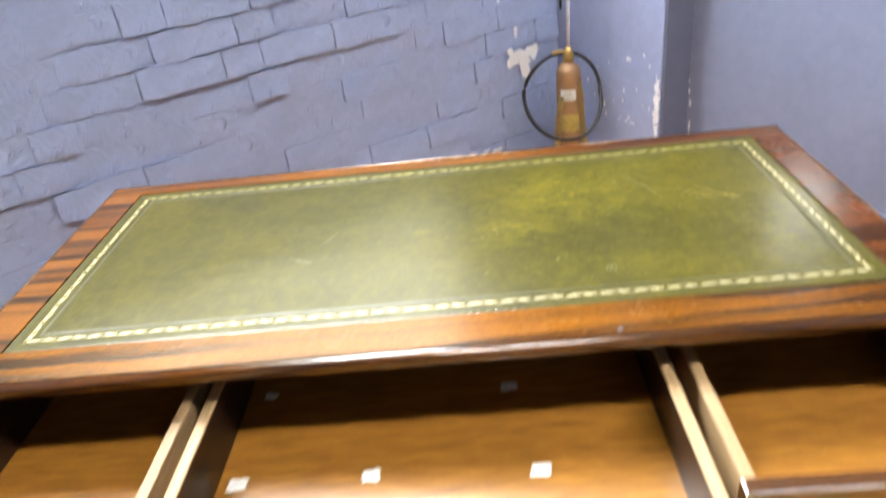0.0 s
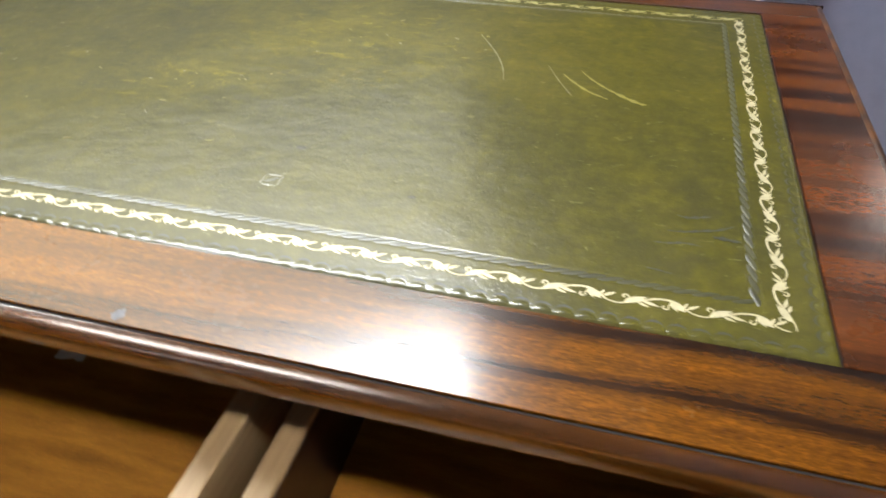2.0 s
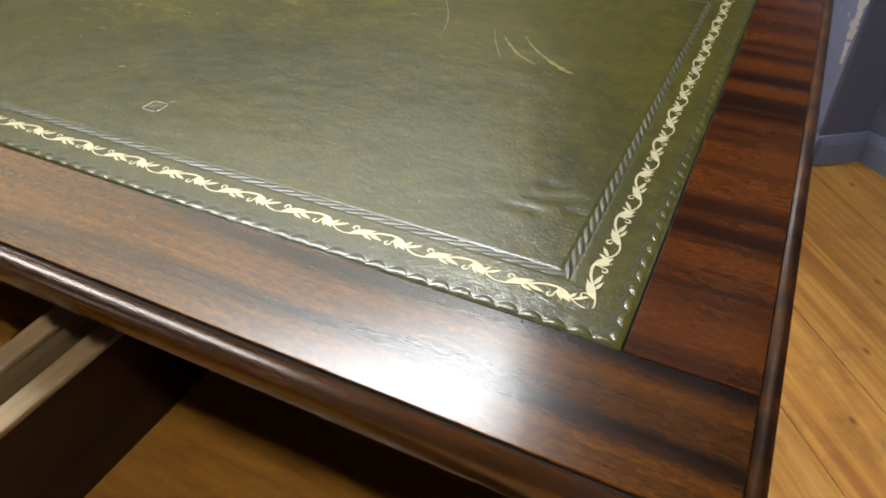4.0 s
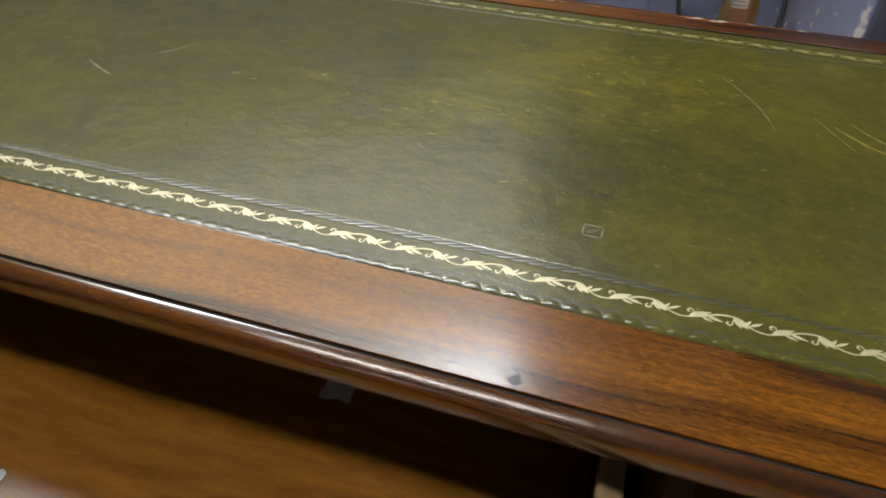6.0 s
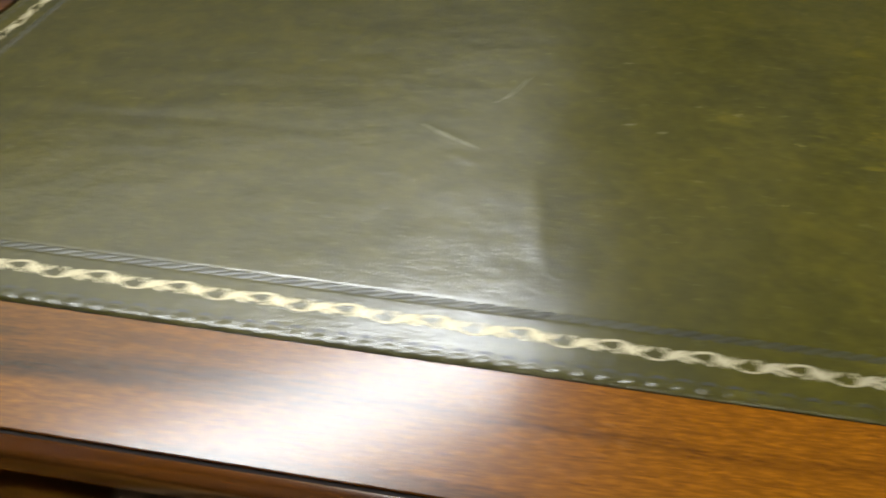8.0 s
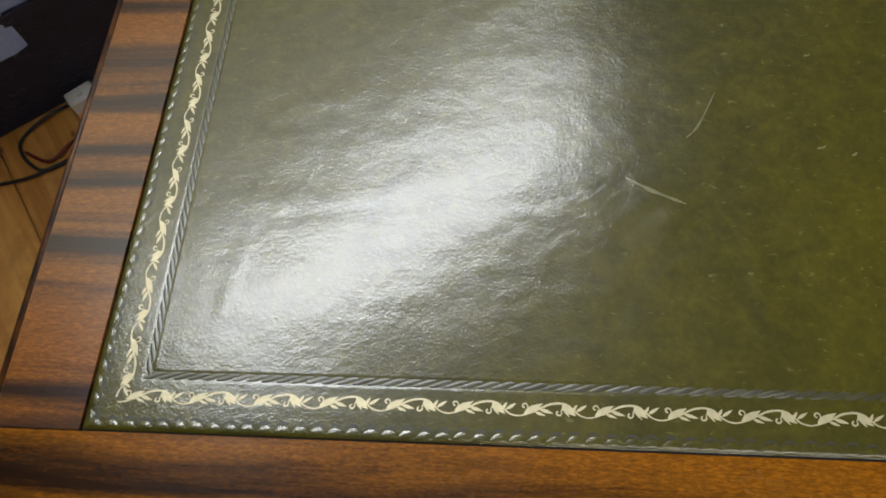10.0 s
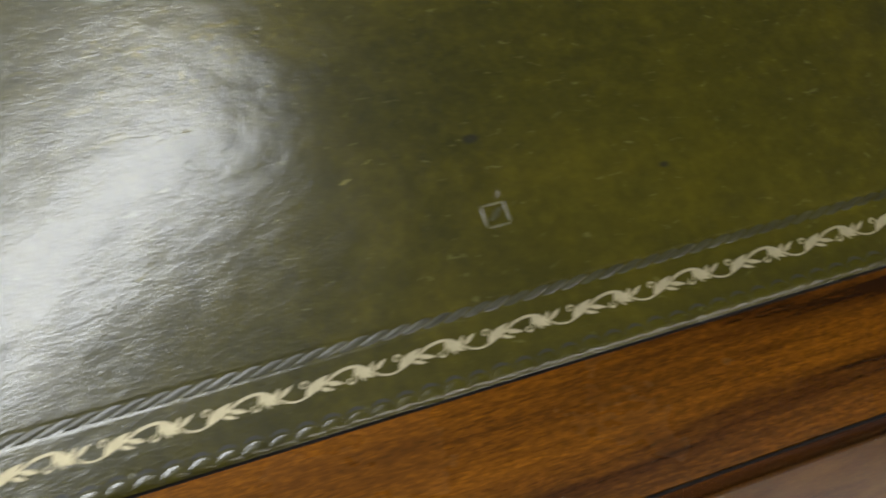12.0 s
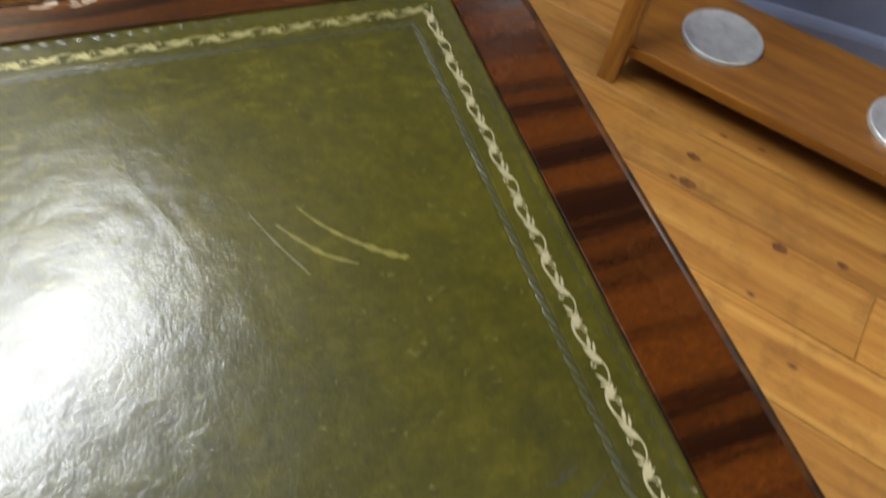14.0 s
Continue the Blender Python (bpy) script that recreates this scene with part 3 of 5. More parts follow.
def skirting(name, p, q):
    bm = bmesh.new()
    p, q = Vector(p), Vector(q)
    d = (q - p).normalized()
    nrm = Vector((-d.y, d.x, 0))
    ra = [bm.verts.new(p + nrm * o + Vector((0, 0, z))) for o, z in sk]
    rb = [bm.verts.new(q + nrm * o + Vector((0, 0, z))) for o, z in sk]
    for k in range(len(sk)):
        bm.faces.new((ra[k], ra[(k + 1) % len(sk)], rb[(k + 1) % len(sk)], rb[k]))
    bm.faces.new(ra)
    bm.faces.new(rb)
    return part(name, bm, WALL_PAINT, None, "blue-grey painted skirting board", kind="structure")


# dark strip added for the shade at the brick wall's foot
wall_box("baseboard", A0, -0.6, 0.0, 0.014, 0.0, 0.235, FOOT_SHADE, "dark strip as shade at the foot of the brick wall", 0.004)
skirting("baseboard", at(0, EDGE_B + 0.018), at(0, 0.0))
skirting("baseboard", at(STEP + SLANT * (B1 - EDGE_B), B1), at(STEP, EDGE_B))
skirting("baseboard", at(STEP, EDGE_B + 0.012), at(0, EDGE_B + 0.012))


# ---- the desk ----
X0, X1, Y0, Y1 = -LW - 0.0595, 0.0535, -0.0550, LD + 0.041      # the top without its front nosing
desk = thing("writing_desk", "mahogany writing desk with gilt-tooled green leather top, drawers pulled open", "desk", pose(0, 0, 0))
Z = TOP


def band(x0, x1, y0, y1):
    return box((x0, y0, Z - 0.022), (x1, y1, Z), 0.0004, 1)


part("top_board", box((X0 + 0.01, Y0 + 0.005, Z - 0.024), (X1 - 0.01, Y1 - 0.008, Z - 0.003)), MAHOGANY_EDGE, desk)
SIDE = 0.0470
# near-black liner, standing in for shade in the gap round the leather
part("gap_liner", box((-LW - 0.003, -0.003, Z - 0.0030), (0.003, LD + 0.003, Z - 0.0024)), DARK_GAP, desk, "dark line round the leather")
part("joint_line", box((X0, Y0 - 0.0030, Z - 0.012), (X1, Y0 + 0.0050, Z - 0.0065)), DARK_GAP, desk, "dark open joint behind the nosing")
LEFT = SIDE + 0.006
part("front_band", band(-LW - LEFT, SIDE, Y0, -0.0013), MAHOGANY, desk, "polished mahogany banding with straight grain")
part("back_band", band(-LW - LEFT, SIDE, LD + 0.0010, LD + 0.031), BACKBAND, desk, "worn mahogany banding")
part("side_band", band(-LW - LEFT, -LW - 0.0010, -0.0012, LD + 0.0009), CROSSBAND_LIT, desk, "crossbanded mahogany")
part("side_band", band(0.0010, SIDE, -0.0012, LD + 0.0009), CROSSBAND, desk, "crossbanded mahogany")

# mouldings round the edge of the top
# rounded nosing: a flattened upper slope, then a fuller belly; each stretch turns from one slope to the next over a length in mm
nose = [(0.0005, -0.0110), (0.0005, -0.0016), (0.0007, -0.0011)]
for a0, a1, length in ((3, 16, 1.7), (16, 40, 3.9), (40, 75, 3.6), (75, 100, 6.4), (100, 165, 11.0)):
    for k in range(6):
        a = radians(a0 + (a1 - a0) * (k + 0.5) / 6)
        o, z = nose[-1]
        nose.append((o + length / 6000 * math.cos(a), z - length / 6000 * math.sin(a)))
nose += [(-0.0018, -0.0232), (-0.0036, -0.0232)]


def moulding(p, q, prof, out):
    bm = bmesh.new()
    p, q, out = Vector(p), Vector(q), Vector(out)
    ra = [bm.verts.new(p + out * o + Vector((0, 0, z))) for o, z in prof]
    rb = [bm.verts.new(q + out * o + Vector((0, 0, z))) for o, z in prof]
    n = len(prof)
    for k in range(n):
        bm.faces.new((ra[k], ra[(k + 1) % n], rb[(k + 1) % n], rb[k]))
    bm.faces.new(ra)
    bm.faces.new(rb)
    return bm


def fine(prof, steps=4):
    return [(v.x, v.y) for v in spline([(a, b, 0) for a, b in prof], steps)]


part("front_moulding", moulding((X0, Y0 - 0.0008, Z), (X1, Y0 - 0.0008, Z), nose, (0, -1, 0)), MAHOGANY_EDGE, desk, "rounded mahogany nosing with worn highlights", True)
part("joint", box((X0, Y0 - 0.0014, Z - 0.008), (X1, Y0 - 0.0002, Z - 0.0012)), DARK_GAP, desk, "dark open joint behind the nosing")
lip = [(0.0, -0.0012), (0.002, -0.0002), (0.0045, -0.0012), (0.0068, -0.005), (0.0078, -0.011), (0.0066, -0.018), (0.0035, -0.024), (0.0, -0.024)]
part("side_moulding", moulding((SIDE + 0.0003, Y0, Z), (SIDE + 0.0003, LD + 0.031, Z), fine(lip), (1, 0, 0)), EDGE_DULL, desk, "", True)
part("side_moulding", moulding((-LW - LEFT - 0.0003, Y0, Z), (-LW - LEFT - 0.0003, LD + 0.031, Z), fine(lip), (-1, 0, 0)), EDGE_DULL, desk, "", True)
part("back_moulding", moulding((X0, LD + 0.0313, Z), (X1, LD + 0.0313, Z), fine(lip), (0, 1, 0)), MAHOGANY_EDGE, desk, "", True)

# leather panel: uneven skin with folds, and a sunk channel for the rope tooling
FOLDS = [([(-0.915, 0.124), (-0.861, 0.132), (-0.814, 0.137), (-0.766, 0.139), (-0.700, 0.139)], 0.0060, -0.00015),
         ([(-0.677, 0.156), (-0.662, 0.147), (-0.644, 0.139)], 0.0044, 0.00040),
         ([(-0.660, 0.133), (-0.642, 0.126)], 0.0032, 0.00030),
         ([(-0.647, 0.175), (-0.632, 0.193), (-0.618, 0.221), (-0.601, 0.255)], 0.0060, 0.00020),
         ([(-0.615, 0.131), (-0.610, 0.088), (-0.606, 0.050)], 0.0070, 0.00022),
         ([(-0.908, 0.050), (-0.905, 0.085), (-0.900, 0.120)], 0.0060, 0.00016),
         ([(-0.217, 0.305), (-0.206, 0.287), (-0.195, 0.266), (-0.188, 0.248), (-0.183, 0.227)], 0.0034, 0.00013),
         ([(-0.205, 0.303), (-0.191, 0.281), (-0.180, 0.257), (-0.173, 0.234)], 0.0036, 0.00010),
         ([(-0.068, 0.075), (-0.053, 0.079), (-0.037, 0.087)], 0.0036, -0.00040),
         ([(-0.075, 0.064), (-0.061, 0.067), (-0.050, 0.066)], 0.0034, -0.00036),
         ([(-0.064, 0.090), (-0.056, 0.090), (-0.047, 0.093)], 0.0032, -0.00034),
         ([(-0.047, 0.075), (-0.034, 0.074)], 0.0034, -0.00034)]
ROPE = 0.0302                    # middle of the rope tooling, in from the rim


def fold(x, y, pts, wide):
    """1 on a bent line, fading to 0 away from it and towards its two ends."""
    best, at_end = 9.0, 0.0
    n = len(pts) - 1
    for i, ((ax, ay), (bx, by)) in enumerate(zip(pts, pts[1:])):
        dx, dy = bx - ax, by - ay
        u = min(1.0, max(0.0, ((x - ax) * dx + (y - ay) * dy) / (dx * dx + dy * dy)))
        d = math.hypot(x - ax - u * dx, y - ay - u * dy)
        if d < best:
            best, at_end = d, (i + u) / n
    return math.exp(-(best / wide) ** 2 * 1.6) * math.sin(math.pi * at_end) ** 0.7


def leather_z(x, y):
    """Height of the skin: flat along its tooled border, a little uneven within, turned down at the rim."""
    e = min(min(-x, x + LW), min(y, LD - y))
    k = min(1.0, max(0.0, (e - 0.036) / 0.03))
    h = 0.0007 * k * noise.noise(Vector((x * 7, y * 9, 0.3))) + 0.00014 * k * noise.noise(Vector((x * 24, y * 40, 4.3)))
    h += 0.00010 * k * noise.noise(Vector((x * 75, y * 95, 8.1)))
    for pts, w, depth in FOLDS:
        if min(q[0] for q in pts) - 3 * w < x < max(q[0] for q in pts) + 3 * w and min(q[1] for q in pts) - 3 * w < y < max(q[1] for q in pts) + 3 * w:
            h += depth * fold(x, y, pts, w)
    h -= 0.00012 * min(1.0, max(0.0, (0.0033 - abs(e - ROPE)) / 0.0010))
    return Z - 0.0008 + h - 0.00070 * max(0.0, 1 - e / 0.0040) ** 2


def skin_lines(span):
    """Grid lines across the panel, closer at the rim and the rope channel."""
    near = [0.0, 0.0010, 0.0020, 0.0030, 0.0042, 0.0060, 0.0090, 0.0150, 0.0210, 0.0255, 0.0264, 0.0269, 0.0274, 0.0279, 0.0302, 0.0325, 0.0330, 0.0335, 0.0340, 0.0350]
    n = int((span - 0.075) / 0.0026)
    return near + [0.0375 + (span - 0.075) * k / n for k in range(n + 1)] + [span - e for e in reversed(near)]


XS, YS = [-LW + e for e in skin_lines(LW)], skin_lines(LD)
verts = [(x, y, leather_z(x, y)) for y in YS for x in XS]
NX = len(XS)
faces = [(j * NX + i, j * NX + i + 1, (j + 1) * NX + i + 1, (j + 1) * NX + i) for j in range(len(YS) - 1) for i in range(NX - 1)]
me = bpy.data.meshes.new("leather_panel")
me.from_pydata(verts, [], faces)
me.materials.append(LEATHER)
for f in me.polygons:
    f.use_smooth = True
leather_top = new("leather_panel", me)
leather_top.parent = desk
tagged(leather_top, label="worn olive green leather with scuffs and blind tooling")
ZL = Z - 0.0008


def ribbon(bm, pts, widths, z0, z1):
    """A flat band along a line in the plane, with a little thickness."""
    L, R = [], []
    for i, p in enumerate(pts):
        a, b = pts[max(i - 1, 0)], pts[min(i + 1, len(pts) - 1)]
        d = Vector((b[0] - a[0], b[1] - a[1]))
        d = d.normalized() if d.length > 1e-9 else Vector((1, 0))
        n = Vector((-d.y, d.x)) * widths[i] / 2
        L.append((p[0] + n.x, p[1] + n.y))
        R.append((p[0] - n.x, p[1] - n.y))
    tl = [bm.verts.new((*q, z1)) for q in L]
    tr = [bm.verts.new((*q, z1)) for q in R]
    bl = [bm.verts.new((*q, z0)) for q in L]
    br = [bm.verts.new((*q, z0)) for q in R]
    for i in range(len(pts) - 1):
        bm.faces.new((tl[i], tr[i], tr[i + 1], tl[i + 1]))
        bm.faces.new((tl[i], tl[i + 1], bl[i + 1], bl[i]))
        bm.faces.new((tr[i + 1], tr[i], br[i], br[i + 1]))


def leaf(bm, x, y, ang, length, width, z0, z1):
    n = 7
    c, s = math.cos(ang), math.sin(ang)
    pts = [(x + c * length * k / n, y + s * length * k / n + 0) for k in range(n + 1)]
    w = [max(0.00015, width * math.sin(math.pi * (k / n) ** 0.75)) for k in range(n + 1)]
    ribbon(bm, pts, w, z0, z1)


PER = 0.0364                     # one repeat of the scroll


def curl(bm, cx, cy, r, a0, turn, w, z0, z1):
    pts = [(cx + r * (1 - 0.62 * u) * math.cos(a0 + turn * u), cy + r * (1 - 0.62 * u) * math.sin(a0 + turn * u)) for u in [k / 16 for k in range(17)]]
    ribbon(bm, pts, [w * (0.55 + 0.45 * math.sin(math.pi * k / 16)) for k in range(16)] + [w * 1.3], z0, z1)


def scroll_mesh(gilt):
    """One repeat of a waving stem: an upright leaf with its curl, drooping leaflets, a hanging bell and two buds."""
    bm = bmesh.new()
    a, b, mm = -0.0003, 0.00009, 0.001
    way = [(-1.5, -2.5), (1.5, -2.5), (5.5, -1.4), (9.5, 0.2), (13.0, 2.0), (16.5, 3.6), (21.5, 4.4), (25.5, 3.8), (28.5, 1.8), (31.0, -0.6), (33.5, -2.0), (36.4, -2.55)]
    wave = [(p.x * mm, p.y * mm) for p in spline([(x, y, 0) for x, y in way], 4)]
    ribbon(bm, wave, [(0.62 + 0.46 * math.sin(math.pi * k / (len(wave) - 1)) ** 2) * mm for k in range(len(wave))], a, b)
    # upright leaf with its curl
    leaf(bm, 3.6 * mm, -1.3 * mm, 0.50, 11.2 * mm, 3.5 * mm, a, b + 0.00005)
    curl(bm, 3.9 * mm, 2.4 * mm, 1.8 * mm, -0.55, 5.4, 0.80 * mm, a, b)
    ribbon(bm, [(5.4 * mm, 1.5 * mm), (5.6 * mm, 0.2 * mm), (6.4 * mm, -1.0 * mm)], [0.7 * mm, 0.8 * mm, 0.5 * mm], a, b)
    # drooping leaflets under the arch
    leaf(bm, 9.4 * mm, -0.4 * mm, -0.34, 5.4 * mm, 1.5 * mm, a, b)
    leaf(bm, 11.8 * mm, 1.0 * mm, -0.27, 7.2 * mm, 1.9 * mm, a, b + 0.00003)
    # hanging bell with its curl
    leaf(bm, 23.4 * mm, 3.8 * mm, -0.69, 8.8 * mm, 3.7 * mm, a, b + 0.00005)
    leaf(bm, 23.6 * mm, 2.2 * mm, -0.95, 5.8 * mm, 1.5 * mm, a, b + 0.00008)
    curl(bm, 21.3 * mm, -0.5 * mm, 1.75 * mm, 0.7, -5.4, 0.80 * mm, a, b)
    ribbon(bm, [(22.7 * mm, 0.6 * mm), (23.6 * mm, 1.6 * mm), (24.6 * mm, 2.4 * mm)], [0.6 * mm, 0.8 * mm, 0.6 * mm], a, b)
    # two buds on the stem
    leaf(bm, 29.0 * mm, 0.9 * mm, 1.02, 3.9 * mm, 1.5 * mm, a, b + 0.00002)
    leaf(bm, 30.6 * mm, 0.5 * mm, 0.56, 6.4 * mm, 1.6 * mm, a, b + 0.00002)
    # every leaf and curl springs from the stem by a short stalk
    bm.verts.ensure_lookup_table()
    bm.verts.index_update()
    stem = bm.verts[:len(wave)]
    seen = set()
    for v in bm.verts:
        if v.index in seen:
            continue
        todo, isle = [v], []
        seen.add(v.index)
        while todo:
            q = todo.pop()
            isle.append(q)
            for e in q.link_edges:
                o = e.other_vert(q)
                if o.index not in seen:
                    seen.add(o.index)
                    todo.append(o)
        if stem[0] in isle:
            continue
        d, p, k = min(((q.co - stem[k].co).length, q.index, k) for q in isle for k in range(len(stem) - 1))
        bm.faces.new((bm.verts[p], stem[k], stem[k + 1]))
    me = bpy.data.meshes.new("gilt_scroll")
    bm.to_mesh(me)
    bm.free()
    me.materials.append(gilt)
    return me


SCROLL, SCROLL_DULL = scroll_mesh(GILT), scroll_mesh(GILT_DULL)
GO = 0.0175
runs = []
for k in range(26):
    runs.append((-LW + GO + (LW - 2 * GO) * k / 26, GO, 0))
    runs.append((-GO - (LW - 2 * GO) * k / 26, LD - GO, 180))
for k in range(10):
    runs.append((-GO, GO + (LD - 2 * GO) * k / 10, 90))
    runs.append((-LW + GO, LD - GO - (LD - 2 * GO) * k / 10, -90))
for x, y, r in runs:
    o = new("gilt_scroll", SCROLL_DULL if r == 180 else SCROLL)
    o.parent = leather_top
    f = (LW - 2 * GO) / 26 / PER if r in (0, 180) else (LD - 2 * GO) / 10 / PER
    o.matrix_world = pose(x, y, ZL, 0, 0, r) @ Matrix.Diagonal((f, 1.0, 1, 1))


def round_panel(offset, pitch):
    """Places along the four sides of the panel at an even pitch: x, y and the heading."""
    out = []
    for x0, y0, dx, dy, n in ((-LW + offset, offset, 1, 0, LW), (-offset, offset, 0, 1, LD), (-offset, LD - offset, -1, 0, LW), (-LW + offset, LD - offset, 0, -1, LD)):
        run = n - 2 * offset
        cnt = round(run / pitch)
        out += [(x0 + dx * run * (k + 0.5) / cnt, y0 + dy * run * (k + 0.5) / cnt, math.atan2(dy, dx)) for k in range(cnt)]
    return out


def patch_mesh(verts, faces, rows):
    """Adds a grid of points, given row by row, to the lists of a mesh."""
    base, n = len(verts), len(rows[0])
    verts += [q for row in rows for q in row]
    faces += [(base + j * n + i, base + j * n + i + 1, base + (j + 1) * n + i + 1, base + (j + 1) * n + i) for j in range(len(rows) - 1) for i in range(n - 1)]


def relief(name, verts, faces, material, label):
    me = bpy.data.meshes.new(name)
    me.from_pydata(verts, [], faces)
    me.materials.append(material)
    for f in me.polygons:
        f.use_smooth = True
    ob = new(name, me)
    ob.parent = leather_top
    return tagged(ob, label=label, kind="stuff")


# two-strand rope: S-shaped strands that lap over one another in the channel
verts, faces = [], []
for x, y, an in round_panel(ROPE, 0.0084):
    c, s = math.cos(an), math.sin(an)
    rows = []
    tall = 0.00032 * rng.uniform(0.45, 1.2)
    for k in range(11):
        u = k / 10
        along = (u - 0.5) * 0.0122
        mid = 0.0015 * math.sin((u - 0.5) * math.pi * 0.98)
        wide = 0.00140 * math.sin(math.pi * (0.06 + 0.88 * u)) ** 0.6
        row = []
        for q in range(5):
            w = q / 2 - 1
            dx, dy = along - w * wide * 0.5, mid + w * wide
            row.append((x + c * dx - s * dy, y + s * dx + c * dy, ZL - 0.00015 + tall * math.sin(math.pi * (0.05 + 0.9 * u)) ** 0.5 * (1 - w * w)))
        rows.append(row)
    patch_mesh(verts, faces, rows)
relief("tooled_rope", verts, faces, TOOLED, "dark blind-tooled rope line")

# scalloped rim: a small pillow of leather under every stamped crescent
verts, faces, cv, cf = [], [], [], []
for x, y, an in round_panel(0.0014, 0.0095):
    c, s = math.cos(an), math.sin(an)
    put = lambda dx, dy, z: (x + c * dx - s * dy, y + s * dx + c * dy, z)
    rows, cres = [], []
    deep = rng.uniform(0.85, 1.15)
    for k in range(9):
        w = k / 4 - 1
        far = 0.0022 + 0.0026 * deep * (1 - w * w) ** 0.5
        rows.append([put(w * 0.0046, -0.0010 + (far + 0.0010) * v, ZL - 0.00035 - 0.00025 * (v < 0.1) + 0.00062 * math.sin(math.pi * (0.12 + 0.84 * v)) * (0.35 + 0.65 * (1 - w * w))) for v in (0, 0.2, 0.4, 0.6, 0.8, 0.92, 1.0)])
        thick = 0.00022 + 0.00120 * (1 - w * w)
        cres.append([put(w * 0.0044, far - 0.0001, ZL + 0.00004), put(w * 0.0044, far - 0.0001 + thick, ZL + 0.00006)])
    patch_mesh(verts, faces, rows)
    patch_mesh(cv, cf, cres)
relief("tooled_edge", verts, faces, LEATHER, "scalloped tooled leather rim")
relief("tooled_crescent", cv, cf, CREASE_SHADE, "stamped crescents along the rim, darkened as shade in their dents")


def mark(name, pts, widths, material, label, z=0.00010):
    bm = bmesh.new()
    ribbon(bm, pts, widths, -1.0, 0.0)
    for v in bm.verts:
        v.co.z = leather_z(v.co.x, v.co.y) + (z if v.co.z > -0.5 else -0.0005)
    return part(name, bm, material, leather_top, label)


def ridge(name, pts, wide, tall, material, label):
    """A low rounded ridge of skin along a bent line, tapering at both ends."""
    bm = bmesh.new()
    line = spline([(x, y, 0) for x, y in pts], 6)
    rows = []
    for i, p in enumerate(line):
        d = (line[min(i + 1, len(line) - 1)] - line[max(i - 1, 0)]).normalized()
        f = max(0.12, math.sin(math.pi * i / (len(line) - 1)) ** 0.5)
        row = []
        for w in (-1, -0.5, 0, 0.5, 1):
            x, y = p.x - d.y * w * wide / 2 * f, p.y + d.x * w * wide / 2 * f
            row.append(bm.verts.new((x, y, leather_z(x, y) - 0.00004 + tall * f * (1 - w * w))))
        rows.append(row)
    for ra, rb in zip(rows, rows[1:]):
        for q in range(4):
            bm.faces.new((ra[q], ra[q + 1], rb[q + 1], rb[q]))
    return part(name, bm, material, leather_top, label, True)


# stamped square, its edges painted pale as highlights, with a smudge in its middle
SX, SY, SW = -0.2820, 0.0672, 0.0102
for (ax, ay), (bx, by) in (((-1, -1), (1, -1)), ((1, -1), (1, 1)), ((1, 1), (-1, 1)), ((-1, 1), (-1, -1))):
    ridge("square_imprint", [(SX + ax * SW / 2, SY + ay * SW / 2), (SX + (ax + bx) * SW / 4, SY + (ay + by) * SW / 4), (SX + bx * SW / 2, SY + by * SW / 2)], 0.0014, 0.00020, PALE_SCUFF_GLINT, "square stamped imprint")
mark("square_imprint", [(SX - 0.0030, SY - 0.0022), (SX, SY + 0.0002), (SX + 0.0030, SY + 0.0028)], [0.0012, 0.0030, 0.0014], TOOLED, "dark smudge inside the stamped square")
ridge("square_imprint", [(SX + 0.0030, SY + 0.0068), (SX + 0.0044, SY + 0.0092), (SX + 0.0046, SY + 0.0118)], 0.0016, 0.00022, LEATHER, "faint stamped dent")
